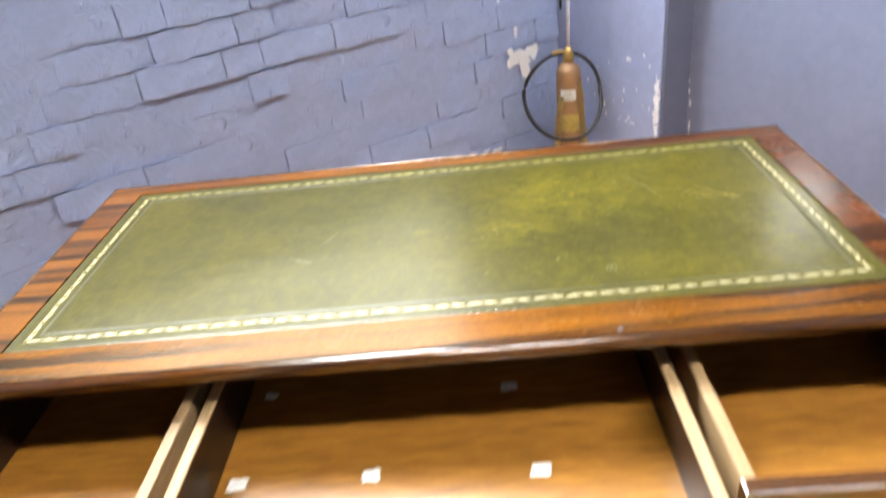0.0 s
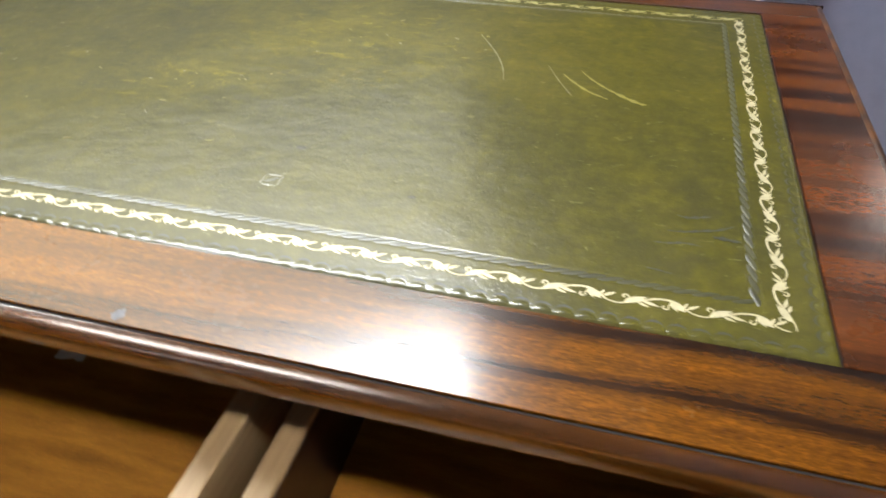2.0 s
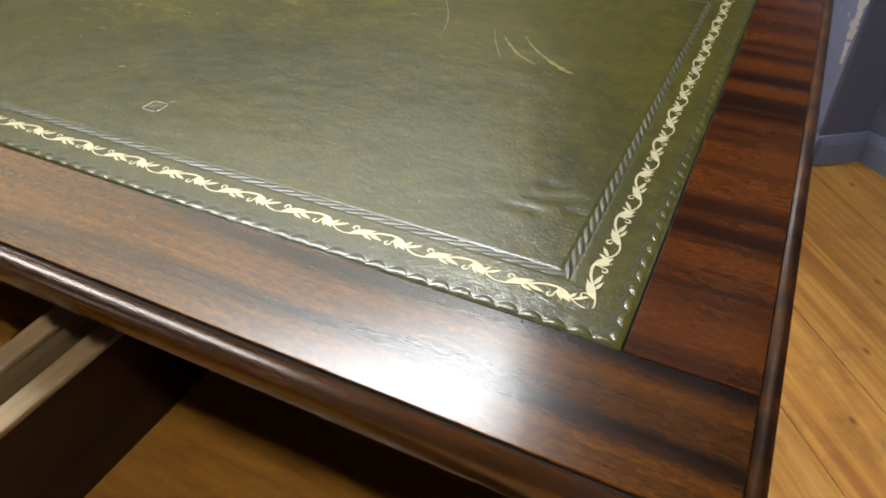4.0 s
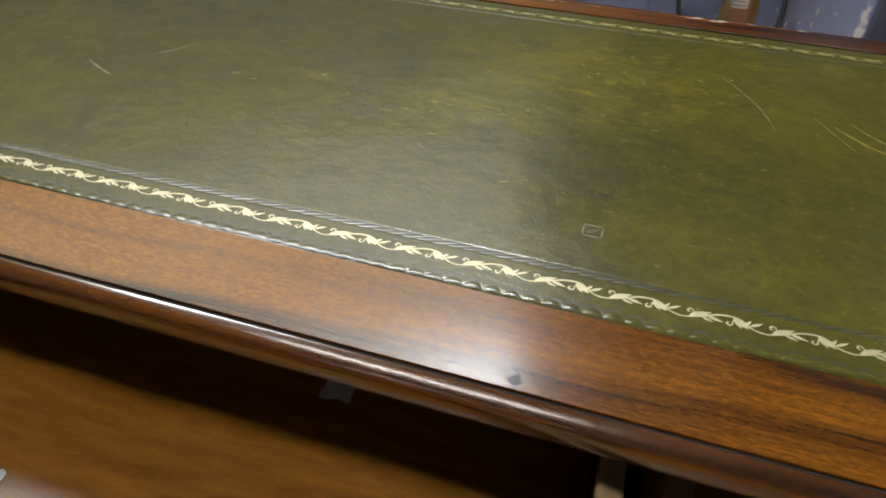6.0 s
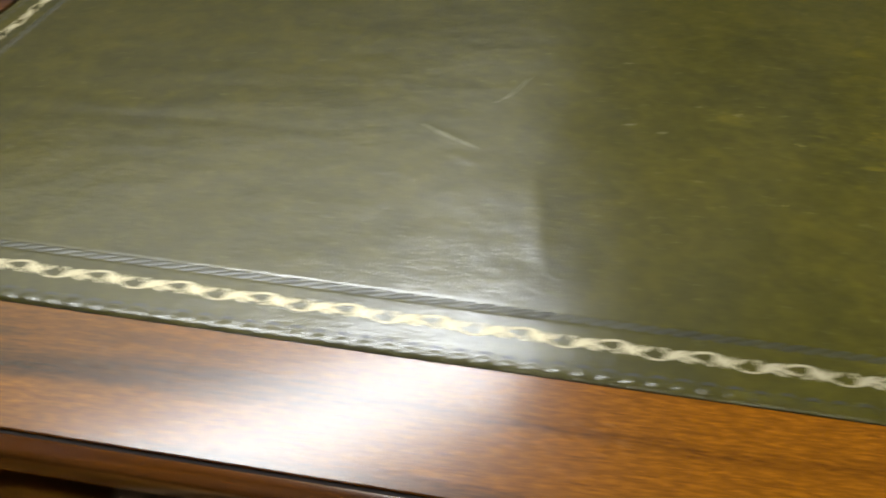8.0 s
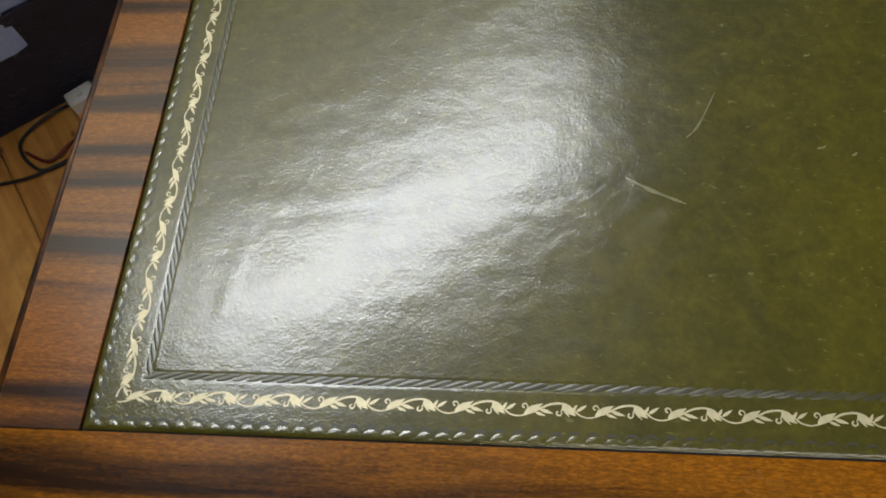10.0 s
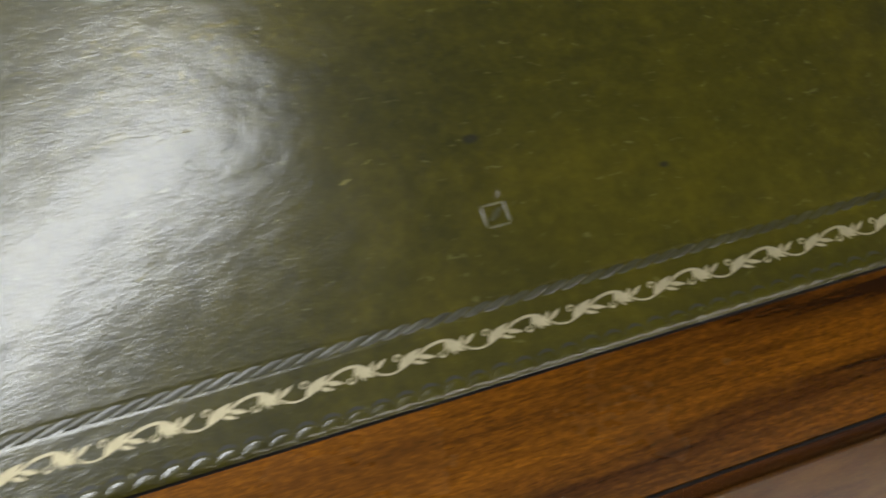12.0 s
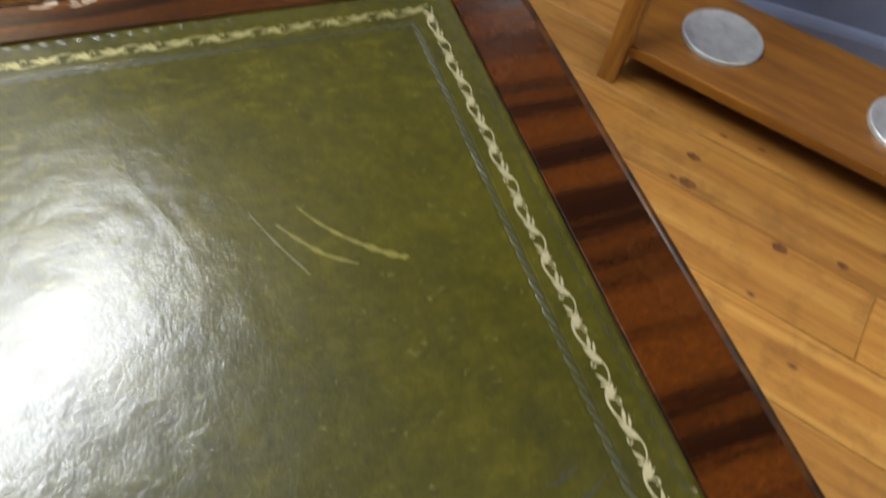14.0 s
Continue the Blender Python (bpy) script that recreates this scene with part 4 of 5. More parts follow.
# yellow scratches, pale streaks painted as highlights on folds, dark wrinkles
for pts, w, material, label in (
        (((-0.1440, 0.2480), (-0.1350, 0.2360), (-0.1240, 0.2240), (-0.1100, 0.2150)), 0.0022, SCUFF, "yellow curved scratch"),
        (((-0.1320, 0.2560), (-0.1230, 0.2430), (-0.1130, 0.2320), (-0.1010, 0.2220), (-0.0860, 0.2125)), 0.0020, SCUFF, "yellow curved scratch"),
        (((-0.1110, 0.2300), (-0.1010, 0.2218), (-0.0900, 0.2142), (-0.0850, 0.2126)), 0.0038, SCUFF, "broad yellow rub"),
        (((-0.1560, 0.2590), (-0.1460, 0.2370), (-0.1340, 0.2150)), 0.0010, PALE_SCUFF_GLINT, "pale thin scratch"),
        (((-0.2170, 0.3050), (-0.2060, 0.2870), (-0.1950, 0.2660), (-0.1880, 0.2480), (-0.1830, 0.2270)), 0.0013, PALE_SCUFF_GLINT, "pale streak painted as a fold's highlight"),
        (((-0.6770, 0.1560), (-0.6620, 0.1470), (-0.6440, 0.1390)), 0.0024, PALE_SCUFF_GLINT, "pale streak painted as a fold's highlight"),
        (((-0.6400, 0.1840), (-0.6320, 0.1930), (-0.6200, 0.2170)), 0.0012, PALE_SCUFF_GLINT, "pale streak painted as a fold's highlight"),
        (((-0.0640, 0.0900), (-0.0590, 0.0892), (-0.0530, 0.0910), (-0.0480, 0.0925)), 0.0024, CREASE_SHADE, "wrinkle with its shade painted dark"),
        (((-0.0690, 0.0750), (-0.0610, 0.0762), (-0.0530, 0.0790), (-0.0440, 0.0820), (-0.0370, 0.0865)), 0.0019, CREASE_SHADE, "wrinkle with its shade painted dark"),
        (((-0.0470, 0.0752), (-0.0420, 0.0752), (-0.0340, 0.0740)), 0.0030, CREASE_SHADE, "wrinkle with its shade painted dark"),
        (((-0.0750, 0.0640), (-0.0670, 0.0652), (-0.0610, 0.0670), (-0.0530, 0.0662)), 0.0016, CREASE_SHADE, "wrinkle with its shade painted dark"),
        (((-0.0780, 0.0430), (-0.0720, 0.0422), (-0.0660, 0.0410)), 0.0012, CREASE_SHADE, "wrinkle with its shade painted dark")):
    n = 5 * (len(pts) - 1)
    mark("wrinkle" if material == CREASE_SHADE else "scratch", spline([(x, y, 0) for x, y in pts], 5), [0.00015 + w * math.sin(math.pi * (0.04 + 0.92 * k / n)) ** 0.8 * (0.75 + 0.35 * math.sin(k * 1.7)) for k in range(n + 1)], material, label)
# small pale nicks where the finish is rubbed through
rn = random.Random(4)
for cx, cy, sx, sy, count in ((-0.400, 0.175, 0.030, 0.018, 9), (-0.305, 0.285, 0.025, 0.030, 8), (-0.510, 0.196, 0.010, 0.006, 2), (-0.520, 0.150, 0.060, 0.050, 6), (-0.225, 0.300, 0.020, 0.020, 6), (-0.380, 0.120, 0.050, 0.030, 5)):
    for k in range(count):
        x, y, an = rn.gauss(cx, sx), rn.gauss(cy, sy), rn.uniform(-0.9, 0.6)
        ln, wd = rn.uniform(0.0016, 0.0060), rn.uniform(0.0006, 0.0020)
        pts = [(x + math.cos(an) * ln * (q / 4 - 0.5), y + math.sin(an) * ln * (q / 4 - 0.5) + rn.gauss(0, 0.0003)) for q in range(5)]
        mark("nick", pts, [0.0001, wd, wd * rn.uniform(0.4, 1.2), wd * 0.8, 0.0001], rn.choice((SCUFF, SCUFF, PALE_SCUFF_GLINT)), "small rubbed nick")
rs = random.Random(11)
bm = bmesh.new()
rim = []
for k in range(14):
    a = 2 * math.pi * k / 14
    f = 0.75 + 0.9 * abs(noise.noise(Vector((math.cos(a) * 1.6, math.sin(a) * 1.6, 7.7))))
    rim.append(bm.verts.new((-0.2968 + 0.0032 * f * math.cos(a), -0.0500 + 0.0038 * f * math.sin(a), Z + 0.0001)))
mid = bm.verts.new((-0.2965, -0.0502, Z + 0.00025))
for k in range(14):
    bm.faces.new((mid, rim[k], rim[(k + 1) % 14]))
part("edge_chip", bm, SCUFF_BLUE, desk, "small bluish scuff on the banding")
for k in range(26):
    bx = rs.gauss(-0.445, 0.045) if k < 18 else rs.gauss(-0.215, 0.03)
    by = LD + rs.uniform(0.024, 0.031)
    bm = bmesh.new()
    bw, bh = rs.uniform(0.0015, 0.0070), rs.uniform(0.0008, 0.0024)
    ring = [bm.verts.new((bx + bw * rs.uniform(0.6, 1.1) * math.cos(q * math.pi / 4), by + bh * rs.uniform(0.6, 1.1) * math.sin(q * math.pi / 4), Z + 0.00012)) for q in range(8)]
    bm.faces.new(ring)
    part("finish_chip", bm, CHIP_PALE, desk, "pale worn spot on the back edge")

# carcass below the top
CX0, CX1 = -LW - 0.036, 0.036
CZ = Z - 0.034
part("side_panel", box((CX0, -0.03, Z - 0.15), (CX0 + 0.018, LD + 0.025, CZ), 0.001), CARCASS, desk)
part("side_panel", box((CX1 - 0.018, -0.03, Z - 0.15), (CX1, LD + 0.025, CZ), 0.001), CARCASS, desk)
part("back_panel", box((CX0 + 0.018, LD + 0.012, Z - 0.15), (CX1 - 0.018, LD + 0.024, CZ)), CARCASS, desk)
part("bottom_board", box((CX0 + 0.018, -0.03, Z - 0.15), (CX1 - 0.018, LD + 0.012, Z - 0.135)), CARCASS, desk)
for dx in (-0.7450, -0.2351):
    part("divider", box((dx - 0.004, 0.06, Z - 0.135), (dx + 0.004, LD + 0.012, CZ)), CARCASS, desk)
for p0, p1 in ((CX0, CX0 + 0.285), (CX1 - 0.285, CX1)):
    part("pedestal", box((p0, -0.025, 0.06), (p1, LD + 0.02, Z - 0.152), 0.002), CARCASS, desk)
    part("plinth", box((p0 - 0.008, -0.035, 0.0), (p1 + 0.008, LD + 0.026, 0.06), 0.003), CARCASS, desk)
    for k in range(3):
        z0 = 0.075 + k * 0.178
        d = part("drawer_front", box((p0 + 0.014, -0.034, z0), (p1 - 0.014, -0.0252, z0 + 0.168), 0.002), MAHOGANY_EDGE, desk)
        part("knob", lathe([(0.006, 0), (0.006, 0.008), (0.014, 0.014), (0.012, 0.02), (0, 0.022)], 16, pose((p0 + p1) / 2, -0.034, z0 + 0.085, 90)), BRASS, d, "brass knob", True)


WT = 0.0118                      # thickness of the drawer sides


def drawer(x0, x1, front, label):
    """An open frieze drawer from x0 to x1, pulled out to y = front."""
    d = thing("drawer", label, "drawer", pose(0, 0, 0), "open drawers of the desk")
    zt, zb, back = Z - 0.049, Z - 0.117, front + 0.36
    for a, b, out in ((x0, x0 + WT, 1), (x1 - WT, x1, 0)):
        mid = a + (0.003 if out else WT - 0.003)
        s = part("drawer_side", box((mid if out else a, front + 0.018, zb - 0.008), (b if out else mid, back, zt - 0.004)), DRAWER_WALL, d, "stained drawer side, darkened for shade")
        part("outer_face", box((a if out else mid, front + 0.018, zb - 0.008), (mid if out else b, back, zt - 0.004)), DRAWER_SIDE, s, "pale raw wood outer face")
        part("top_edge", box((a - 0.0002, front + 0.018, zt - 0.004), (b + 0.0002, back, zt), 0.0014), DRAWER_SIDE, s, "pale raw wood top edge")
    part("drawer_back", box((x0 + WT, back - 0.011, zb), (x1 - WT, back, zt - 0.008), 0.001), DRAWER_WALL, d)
    part("drawer_bottom", box((x0 + WT, front + 0.018, zb - 0.006), (x1 - WT, back - 0.011, zb)), DRAWER_FLOOR, d, "worn golden-brown drawer bottom")
    part("drawer_front", box((x0 - 0.004, front, zb - 0.014), (x1 + 0.004, front + 0.018, zt + 0.004), 0.002), MAHOGANY_EDGE, d, "mahogany drawer front")
    for f in (0.3, 0.7):
        xk = x0 + (x1 - x0) * f
        part("knob", lathe([(0.006, 0), (0.006, 0.008), (0.014, 0.014), (0.012, 0.02), (0, 0.022)], 16, pose(xk, front, (zt + zb) / 2, 90)), BRASS, d, "brass knob", True)
    return d


drawer(-1.000, -0.7530, -0.223, "open shallow drawer with pale sides, empty")
drawer(-0.7370, -0.2438, -0.245, "wide open shallow drawer with tape remnants")
drawer(-0.2265, 0.0300, -0.223, "open shallow drawer with pale sides, empty")


def tape(x, y, w, h, an, z=Z - 0.1165, label="torn piece of pale old tape", material=TAPE):
    bm = bmesh.new()
    n = 5
    rows = []
    for i in range(n + 1):
        rows.append([bm.verts.new(((i / n - 0.5) * w + rs.gauss(0, w * 0.04), (j / n - 0.5) * h + rs.gauss(0, h * 0.05), 0.0006 + 0.0012 * abs(noise.noise(Vector((x * 40 + i * 0.9, y * 40 + j * 0.9, 1)))))) for j in range(n + 1)])
    for i in range(n):
        for j in range(n):
            bm.faces.new((rows[i][j], rows[i + 1][j], rows[i + 1][j + 1], rows[i][j + 1]))
    ob = part("tape_scrap", bm, material, None, label)
    tagged(ob, category="tape")
    ob.matrix_world = pose(x, y, z, 0, 0, an)


tape(-0.411, 0.010, 0.020, 0.014, 4)
tape(-0.6974, 0.0247, 0.016, 0.010, -8)
tape(-0.704, -0.110, 0.020, 0.016, 5)
tape(-0.5624, -0.110, 0.018, 0.016, 2)
tape(-0.388, -0.1175, 0.020, 0.017, -3)
tape(0.0200, -0.0910, 0.008, 0.009, 8, label="small white paper scrap", material=PINE_WHITE)

# ---- the sprayer in the corner ----
SP = Vector((-0.087, 1.75, 0))
sprayer = thing("garden_sprayer", "old copper pump sprayer with black hose on the floor", "sprayer", Matrix.Translation(SP))
TR = 0.0425                      # radius of the tank
part("tank", lathe([(0, 0.03), (TR - 0.005, 0.03), (TR, 0.036), (TR, 0.25), (TR + 0.0015, 0.254), (TR, 0.258), (TR, 0.362), (TR + 0.0018, 0.366), (TR, 0.370), (TR, 0.482), (TR - 0.0015, 0.497), (TR - 0.007, 0.511), (TR - 0.017, 0.523), (0.014, 0.529), (0, 0.53)], 36), COPPER, sprayer, "dull copper tank with ribs", True)
part("tank_band", lathe([(TR + 0.0002, 0.292), (TR + 0.0012, 0.294), (TR + 0.0012, 0.352), (TR + 0.0002, 0.354)], 36), BAND_BRASS, sprayer, "pale brass band", True)
part("foot_ring", lathe([(0.036, 0), (0.04, 0), (0.04, 0.034), (0.036, 0.034), (0.036, 0)], 32), BRASS, sprayer, "brass foot ring", True)
part("pump_cap", lathe([(0, 0.53), (0.017, 0.53), (0.019, 0.538), (0.019, 0.552), (0.012, 0.562), (0.008, 0.58), (0, 0.58)], 20), BRASS, sprayer, "brass pump cap", True)
part("pump_rod", tube([(0, 0, 0.575), (0.002, 0, 0.745)], 0.0052, 10), TIN, sprayer, "grey steel pump rod", True)
part("handle", tube([(-0.026, -0.01, 0.748), (-0.02, -0.008, 0.748), (0.026, 0.0, 0.748), (0.055, 0.006, 0.748)], [0.010, 0.013, 0.013, 0.012], 14), HANDLE, sprayer, "turned wooden handle", True)


def patch(name, r, a0, a1, z0, z1, material, parent, label, n=10):
    bm = bmesh.new()
    lo, hi = [], []
    for k in range(n + 1):
        a = radians(a0 + (a1 - a0) * k / n)
        lo.append(bm.verts.new((r * math.cos(a), r * math.sin(a), z0)))
        hi.append(bm.verts.new((r * math.cos(a), r * math.sin(a), z1)))
    for k in range(n):
        bm.faces.new((lo[k], lo[k + 1], hi[k + 1], hi[k]))
    return part(name, bm, material, parent, label, True)


lab = patch("label", TR + 0.0012, -138, -66, 0.405, 0.443, LABEL, sprayer, "worn white paper label")
for k in range(3):
    patch("print_bar", TR + 0.0015, -128 + 3 * k, -74 - 4 * k, 0.411 + 0.010 * k, 0.4135 + 0.010 * k, GREYINK, lab, "grey printed bar", 6)
loop = [(0.133 * math.cos(a) - 0.021, 0.03 + 0.02 * math.sin(a * 2), 0.412 + 0.140 * math.sin(a)) for a in [math.pi * 2 * k / 40 for k in range(40)]]
part("hose", tube([Vector(p) - Vector((0, 0.095 * max(0.0, -math.sin(2 * math.pi * i / 40)) ** 0.7, 0)) for i, p in enumerate(loop)], 0.0068, 8, True), BLACK, sprayer, "coiled black rubber hose", True)
part("spout", tube(spline([(0, 0, 0.555), (-0.02, 0.01, 0.562), (-0.05, 0.02, 0.556)], 4), 0.007, 8), BRASS, sprayer, "", True)
for sx, pts in ((1, [(0.026, -0.036, 0.47), (0.034, -0.042, 0.42), (0.040, -0.046, 0.30), (0.055, -0.052, 0.17), (0.075, -0.058, 0.05)]), (-1, [(-0.030, -0.036, 0.42), (-0.044, -0.042, 0.34), (-0.050, -0.048, 0.24), (-0.062, -0.053, 0.14), (-0.075, -0.058, 0.03)])):
    bm = bmesh.new()
    sp = spline(pts, 5)
    for off in (0,):
        L = [bm.verts.new(p + Vector((-0.010, 0, 0))) for p in sp]
        R = [bm.verts.new(p + Vector((0.010, 0, 0))) for p in sp]
        for k in range(len(sp) - 1):
            bm.faces.new((L[k], R[k], R[k + 1], L[k + 1]))
    bmesh.ops.solidify(bm, geom=bm.faces[:], thickness=0.003)
    part("strap", bm, STRAP, sprayer, "frayed canvas carrying strap", True)
part("lance", tube([(-0.06, -0.02, 0.20), (-0.15, -0.05, 0.145)], [0.013, 0.010], 10), STRAP, sprayer, "pale worn spray lance end", True)

# ---- a furled black umbrella hanging in the corner ----
UM = at(-0.03, 0.05)
umbrella = thing("furled_umbrella", "furled black umbrella hanging in the wall corner", "umbrella", Matrix.Translation(UM))
bm = bmesh.new()
rings = []
for k in range(14):
    u = k / 13
    z = 0.74 + 0.85 * u
    ring = []
    for j in range(16):
        a = 2 * math.pi * j / 16
        r = (0.008 + 0.050 * min(1, u * 1.6) - 0.02 * max(0, u - 0.75)) * (1 + 0.25 * math.sin(a * 4 + u * 3))
        ring.append(bm.verts.new((r * math.cos(a), r * math.sin(a), z)))
    rings.append(ring)
for a, b in zip(rings, rings[1:]):
    for j in range(16):
        bm.faces.new((a[j], a[(j + 1) % 16], b[(j + 1) % 16], b[j]))
bm.faces.new(rings[0])
bm.faces.new(rings[-1])
part("canopy", bm, BLACK_CLOTH, umbrella, "", True)
part("tip", lathe([(0, 0.66), (0.004, 0.665), (0.006, 0.74), (0, 0.74)], 10), BLACK, umbrella, "", True)
part("crook", tube(spline([(0, 0, 1.58), (0, 0, 1.70), (0.02, -0.02, 1.75), (0.05, -0.04, 1.72)], 5), 0.009, 8), BLACK, umbrella, "", True)

# ---- umbrella stand of golden oak ----
SA, SB = 0.010, 1.260
stand = thing("umbrella_stand", "golden oak umbrella stand with finial posts and round tin drip pans", "stand", Matrix.Translation(at(SA, SB)) @ Matrix.Rotation(FI - math.pi / 2, 4, "Z"))
SL, SD = 0.86, 0.305              # local x along the wall, local y towards it
PW = 0.021
part("base_board", box((-0.02, 0.0, 0.070), (SL + 0.02, SD + 0.01, 0.098), 0.004), OAK_FLAT, stand)
part("apron", box((0.02, 0.060, 0.045), (SL - 0.02, 0.08, 0.070), 0.001), OAK_FLAT, stand)
post_bm = lambda: box((-PW, -PW, 0.0), (PW, PW, 0.70), 0.003)
FIN = [(0, 0.70), (0.020, 0.70), (0.021, 0.706), (0.015, 0.712), (0.010, 0.720), (0.010, 0.726), (0.017, 0.734), (0.0215, 0.745), (0.0205, 0.758), (0.013, 0.768), (0, 0.772)]
for px in (0.0, SL):
    for py in (0.0, SD - 0.03):
        po = part("post", post_bm(), OAK, stand)
        po.location = (px, py, 0)
        fi = part("finial", lathe(FIN, 20), OAK, po, "turned ball finial", True)
for py in (0.0, SD - 0.03):
    part("rail", box((PW, py - 0.011, 0.635), (SL - PW, py + 0.011, 0.685), 0.002), OAK_FLAT, stand)
for px in (0.0, SL * 0.5, SL):
    part("cross_rail", box((px - 0.011, PW, 0.635), (px + 0.011, SD - 0.03 - PW, 0.685), 0.002), OAK_FLAT, stand)
for px in (0.165, 0.585):
    part("drip_pan", lathe([(0, 0.101), (0.060, 0.1005), (0.074, 0.103), (0.083, 0.1085), (0.087, 0.110), (0.090, 0.108), (0.089, 0.0985)], 40, Matrix.Translation((px + 0.004, 0.155, 0))), TIN, stand, "round tin drip pan with pitted surface", True)

# ---- plug and cables on the floor ----
adapter = thing("plug_adapter", "white plastic plug adapter lying on the floorboards", "plug", Matrix.Translation(at(-1.965, 0.045)) @ Matrix.Rotation(radians(40), 4, "Z"))
part("body", box((-0.03, -0.02, 0.0), (0.03, 0.02, 0.034), 0.005, 3), PINE_WHITE, adapter)
part("switch", box((-0.006, -0.008, 0.034), (0.006, 0.008, 0.038), 0.001), PINE_WHITE, adapter)
for nm, m, pts, lb in (("cable", BLACK, [(-1.69, 0.82, 0.008), (-1.74, 0.79, 0.006), (-1.78, 0.72, 0.006), (-1.72, 0.66, 0.006), (-1.66, 0.68, 0.006)], "thin black cable trailing on the floor"),
                       ("cable", BLACK, [(-2.10, 0.50, 0.006), (-1.90, 0.60, 0.006), (-1.74, 0.64, 0.006), (-1.62, 0.70, 0.006), (-1.50, 0.66, 0.006)], "thin black cable trailing on the floor"),
                       ("cable", RED_CABLE, [(-1.76, 0.70, 0.007), (-1.70, 0.68, 0.007), (-1.66, 0.73, 0.007), (-1.60, 0.70, 0.007)], "short red cable on the floor")):
    tagged(part(nm, tube(spline([Vector(p) + E2 * 0.055 for p in pts], 8), 0.0035, 8), m, None, lb, True), category="cable")

# ---- lamps ----
DIFFUSER = glow("lamp_diffuser", (1.0, 0.97, 0.92), PANEL_POWER)


def batten(m):
    b = thing("ceiling_light", "white fluorescent batten with a wide diffuser on the ceiling", "light", m, "ceiling battens")
    part("housing", box((-0.76, -0.19, -0.06), (0.76, 0.19, 0.0), 0.006), FRAME_PAINT, b)
    part("diffuser", box((-0.74, -0.17, -0.085), (0.74, 0.17, -0.060), 0.010, 3), DIFFUSER, b, "glowing opal diffuser", True)
    return b


# a row of two, hung along the front of the desk
first = batten(pose(0.05, -0.95, H))
copy_thing(first, pose(1.58, -0.95, H))
bulk = thing("wall_light", "round white bulkhead lamp on the wall", "light", Matrix.Translation(at(STEP + SLANT * 0.41, 0.88, 1.48)) @ Matrix.Rotation(FI + math.atan(SLANT), 4, "Z"))
part("base", lathe([(0, 0), (0.10, 0), (0.10, 0.03), (0.09, 0.035), (0, 0.035)], 28, pose(0, 0, 0, 0, -90)), FRAME_PAINT, bulk, "", True)
part("diffuser", lathe([(0.088, 0.036), (0.08, 0.06), (0.05, 0.08), (0, 0.088)], 28, pose(0, 0, 0, 0, -90)), glow("bulkhead_glow", (1.0, 0.97, 0.93), BULKHEAD_POWER), bulk, "glowing opal diffuser", True)

# ---- bare plaster where the paint has come off ----
def chips(parent_m, spots, name, label):
    for k, (u, z, w, h) in enumerate(spots):
        bm = bmesh.new()
        n = 18
        c = bm.verts.new((u, -0.0022, z))
        ring = []
        for j in range(n):
            a = 2 * math.pi * j / n
            f = 0.35 + 1.5 * abs(noise.noise(Vector((math.cos(a) * 1.9 + k * 5.1, math.sin(a) * 1.9, k * 2.3)))) + 0.9 * abs(noise.noise(Vector((math.cos(a) * 5 + k, math.sin(a) * 5, k * 1.3))))
            ring.append(bm.verts.new((u + w / 2 * f * math.cos(a), -0.0012, z + h / 2 * f * math.sin(a))))
        for j in range(n):
            bm.faces.new((c, ring[j], ring[(j + 1) % n]))
        ob = part(name, bm, CHIP, None, label, kind="structure")
        ob.matrix_world = parent_m


END_FACE = Matrix.Translation(at(0, 0)) @ Matrix.Rotation(FI - math.pi / 2, 4, "Z")
rc = random.Random(3)
spots = [(EDGE_B - 0.012, 0.30 + 0.035 * k + rc.uniform(-0.01, 0.01), rc.uniform(0.012, 0.03), rc.uniform(0.04, 0.08)) for k in range(5)]
spots += [(rc.uniform(0.10, 0.44), 0.30 + 0.25 * rc.random() ** 1.6, rc.uniform(0.003, 0.016) * rc.random() + 0.002, rc.uniform(0.004, 0.020)) for k in range(34)]
chips(END_FACE, spots, "paint_chip", "white bare plaster where paint flaked off")
REC_FACE = Matrix.Translation(at(STEP - SLANT * EDGE_B - 0.001, 0)) @ Matrix.Rotation(FI - math.pi / 2 + math.atan(SLANT), 4, "Z")
chips(REC_FACE, [(0.495 + rc.uniform(-0.008, 0.012), 0.2 + 0.04 * k, 0.008, rc.uniform(0.015, 0.035)) for k in range(8)], "paint_chip", "white bare plaster where paint flaked off")

# ---- bricks ----
CO, BL, HL, J = 0.080, 0.226, 0.112, 0.0030


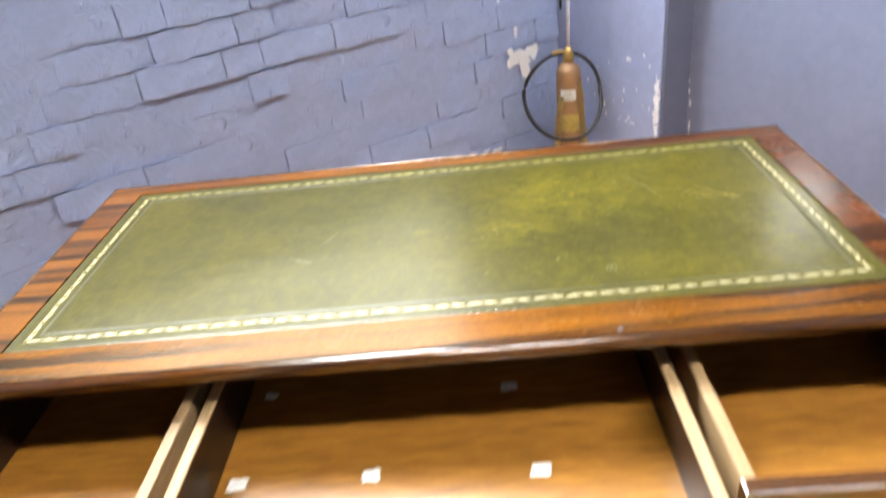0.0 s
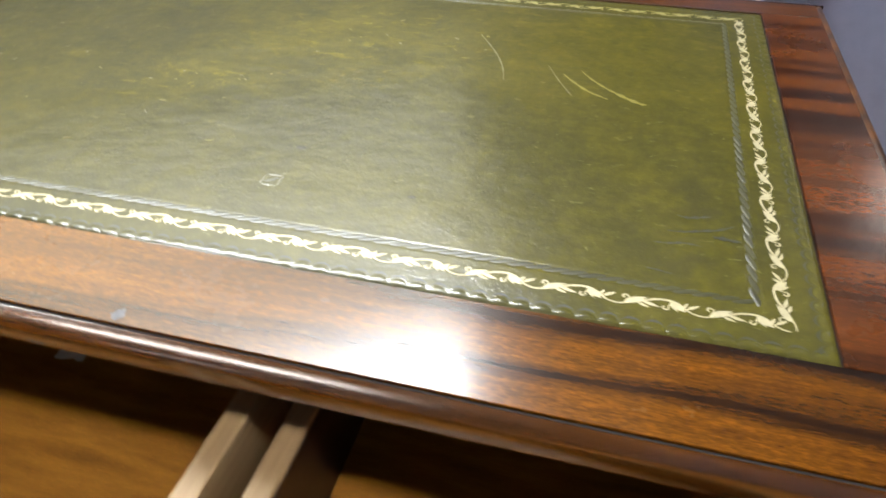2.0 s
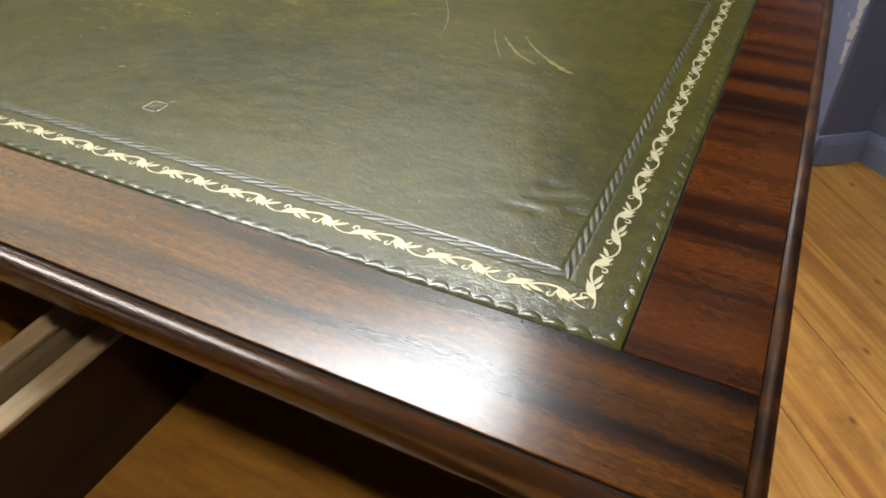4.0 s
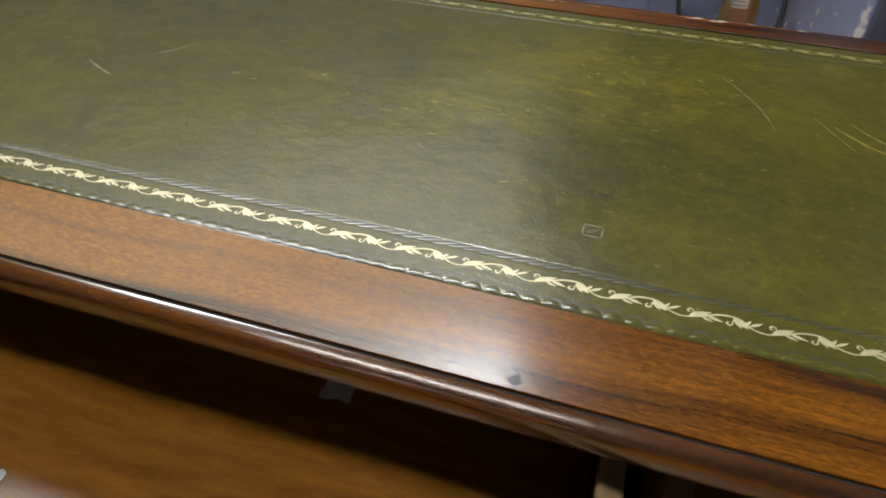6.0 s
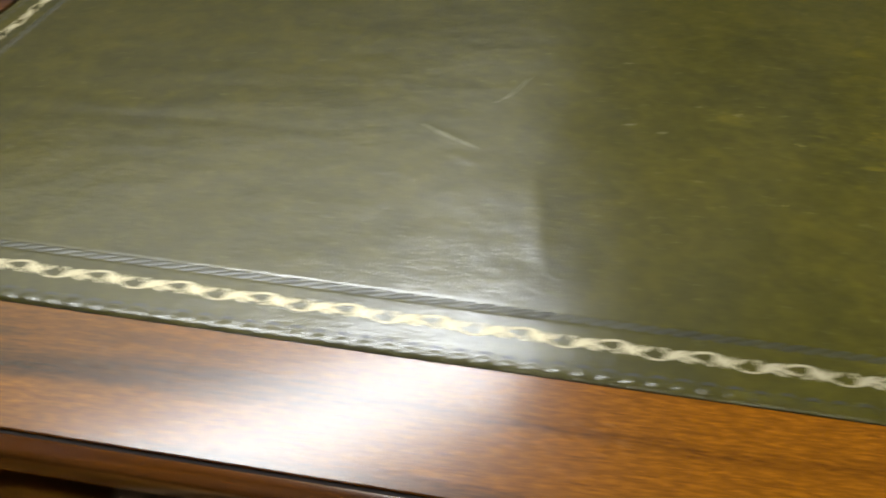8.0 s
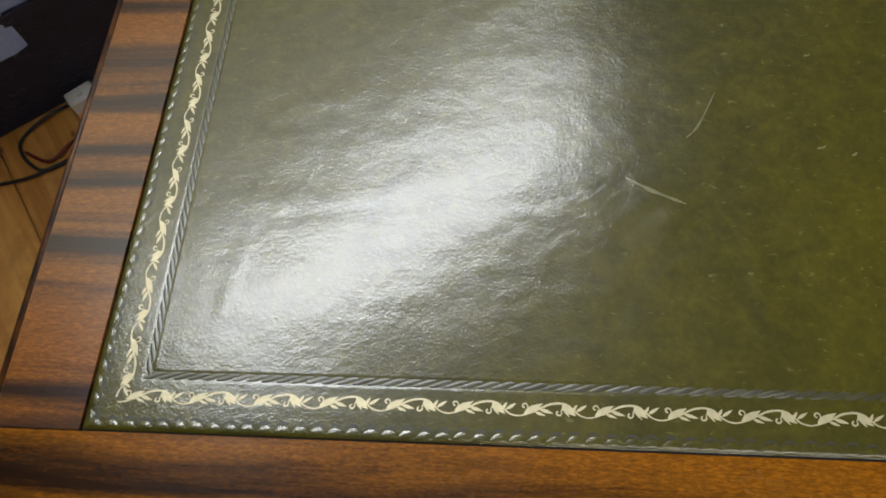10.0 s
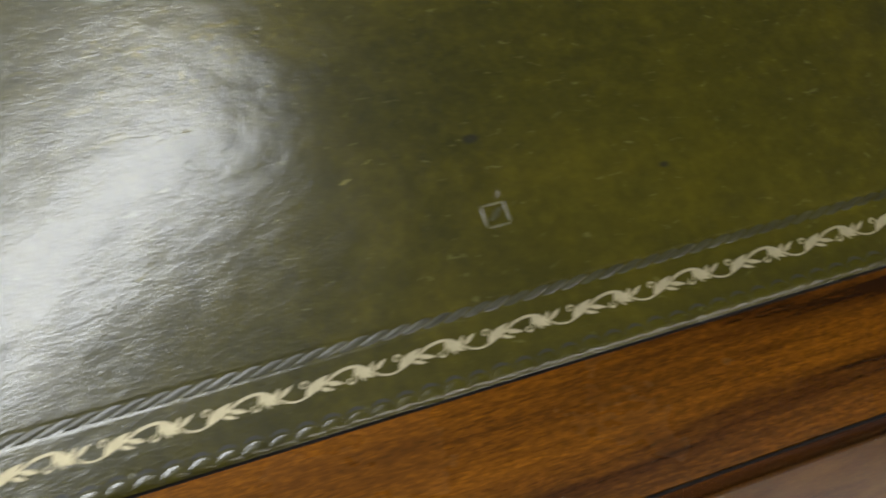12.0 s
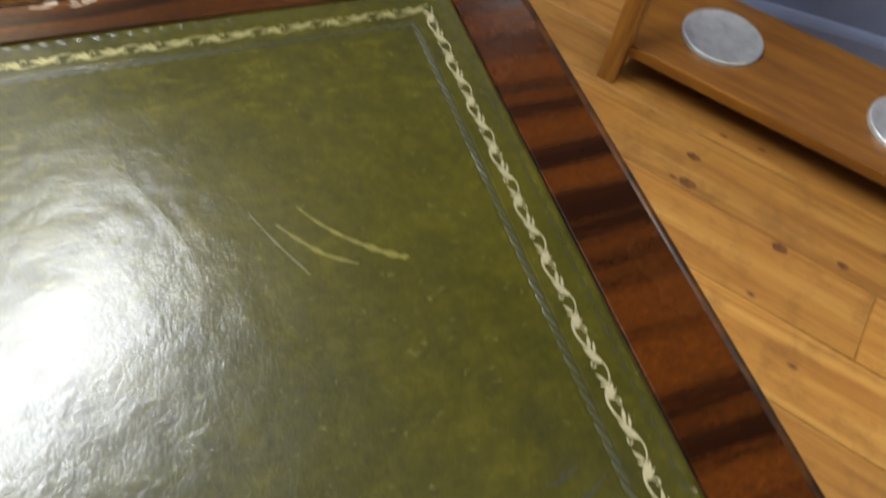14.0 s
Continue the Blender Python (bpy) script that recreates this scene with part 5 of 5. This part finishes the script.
def brick_mesh(w, seed):
    bm = bmesh.new()
    h, d = CO - J, 0.034
    nx = 6 if w > 0.15 else 4
    nz = 4
    front = []
    for j in range(nz + 1):
        row = []
        for i in range(nx + 1):
            u, v = i / nx, j / nz
            x, z = (u - 0.5) * w, (v - 0.5) * h
            e = 0.0030 if i in (0, nx) else 0.0006 if j in (0, nz) else 0.0
            q = Vector((x * 26 + seed * 7.7, z * 40, seed * 3.1))
            x += 0.0030 * noise.noise(q + Vector((9, 0, 0))) if i in (0, nx) else 0
            z += 0.0070 * noise.noise(q + Vector((0, 9, 0))) if j in (0, nz) else 0
            if i in (0, nx) and j in (0, nz):
                e, x, z = 0.0052, x * 0.985, z * 0.97
            row.append(bm.verts.new((x, -0.0068 + e + 0.0040 * noise.noise(q), z)))
        front.append(row)
    for j in range(nz):
        for i in range(nx):
            bm.faces.new((front[j][i], front[j][i + 1], front[j + 1][i + 1], front[j + 1][i]))
    rim = [front[0][i] for i in range(nx + 1)] + [front[j][nx] for j in range(1, nz + 1)] + [front[nz][i] for i in range(nx - 1, -1, -1)] + [front[j][0] for j in range(nz - 1, 0, -1)]
    for k in range(len(rim)):
        bm.edges.get((rim[k], rim[(k + 1) % len(rim)])).smooth = False
    back = [bm.verts.new((v.co.x * 1.015, 0.022, v.co.z * 1.02)) for v in rim]
    for k in range(len(rim)):
        bm.faces.new((rim[k], back[k], back[(k + 1) % len(rim)], rim[(k + 1) % len(rim)]))
    bmesh.ops.recalc_face_normals(bm, faces=bm.faces)
    me = bpy.data.meshes.new("brick")
    bm.to_mesh(me)
    bm.free()
    for f in me.polygons:
        f.use_smooth = True
    me.materials.append(BRICK_PAINT)
    return me


STRETCH = [brick_mesh(BL - 0.0024, k) for k in range(7)]
HEAD = [brick_mesh(HL - 0.0024, 20 + k) for k in range(5)]
rb = random.Random(8)
for row in range(2, 14):
    z = row * CO + CO / 2
    u = -0.004 - (0.0 if row % 2 else 0.056)
    k = row
    while u > -2.35:
        long = (k + (row // 3)) % 3 != 0
        w = BL if long else HL
        if rb.random() < 0.03:
            u, k = u - w, k + 1
            continue
        o = new("brick", rb.choice(STRETCH if long else HEAD))
        o.parent = wall_brick
        proud = rb.random() < 0.42
        o.matrix_local = pose(u - w / 2, rb.uniform(-0.0110, -0.0040) if proud else rb.uniform(0.0005, 0.0040), z + rb.uniform(-0.002, 0.002), rb.uniform(-8.5, -4.0) if proud else rb.uniform(-3.5, -0.5), rb.uniform(-1.2, 1.2), rb.uniform(-0.5, 0.5))
        u -= w
        k += 1
chips(Matrix.Translation(E2 * 0.0215) @ ROOM, [(-0.19 + dx, 0.52 + dz, w, h) for dx, dz, w, h in ((0, 0, 0.09, 0.10), (-0.045, 0.015, 0.06, 0.07), (0.05, 0.02, 0.06, 0.05), (0.01, -0.05, 0.035, 0.06), (-0.23, -0.30, 0.12, 0.05), (-0.16, -0.31, 0.07, 0.05), (-0.40, -0.30, 0.06, 0.03), (-0.10, 0.22, 0.012, 0.014), (-0.03, 0.10, 0.018, 0.04), (-0.02, 0.03, 0.02, 0.03))], "paint_chip", "white bare plaster where paint flaked off")

# ---- floorboards: they run out from the brick wall ----
BW = 0.165
rf = random.Random(21)
plank_meshes = {}


def plank_mesh(length):
    key = round(length, 2)
    if key not in plank_meshes:
        bm = box((-BW / 2 + 0.0012, -length / 2 + 0.001, -0.024), (BW / 2 - 0.0012, length / 2 - 0.001, 0.0), 0.0015, 1)
        me = bpy.data.meshes.new("floorboard")
        bm.to_mesh(me)
        bm.free()
        me.materials.append(PINE)
        plank_meshes[key] = me
    return plank_meshes[key]


a = -0.266 - BW * math.ceil((-0.266 - A0) / BW)
while a < RECESS:
    b = 0.0
    b += -rf.uniform(0, 1.2)
    ends = 0
    while b < B1:
        L = rf.choice((1.6, 2.0, 2.4))
        if abs(a + 0.266) < 0.02 and not ends:
            L = 1.932 - b
        elif abs(a + 0.266) < 0.7 and not ends:
            L = 2.75 - b + 0.4 * rf.random()
        ends += 1
        lo, hi = max(b, 0.0), min(b + L, B1)
        if hi - lo > 0.05:
            o = new("floorboard", plank_mesh(hi - lo))
            o.parent = floor
            o.matrix_local = pose(a, -(lo + hi) / 2, rf.uniform(-0.0008, 0.0), 0, 0, 0)
        b += L
    a += BW


# knots of the boards beside the desk
for kx, ky, kr in ((0.80, 0.49, 0.011), (0.70, 0.68, 0.013), (0.90, 0.42, 0.008), (0.75, 0.74, 0.010)):
    bm = lathe([(0, 0.0010), (kr * 0.8, 0.0009), (kr, 0.0004)], 14)
    for v in bm.verts:
        f = 1 + 0.35 * noise.noise(Vector((v.co.x * 120 + kx * 9, v.co.y * 120, ky)))
        v.co.x, v.co.y = v.co.x * f, v.co.y * f * 1.5
    o = part("knot", bm, KNOT, floor, "dark brown knot in a floorboard")
    o.matrix_world = pose(kx, ky, 0, 0, 0, 37)
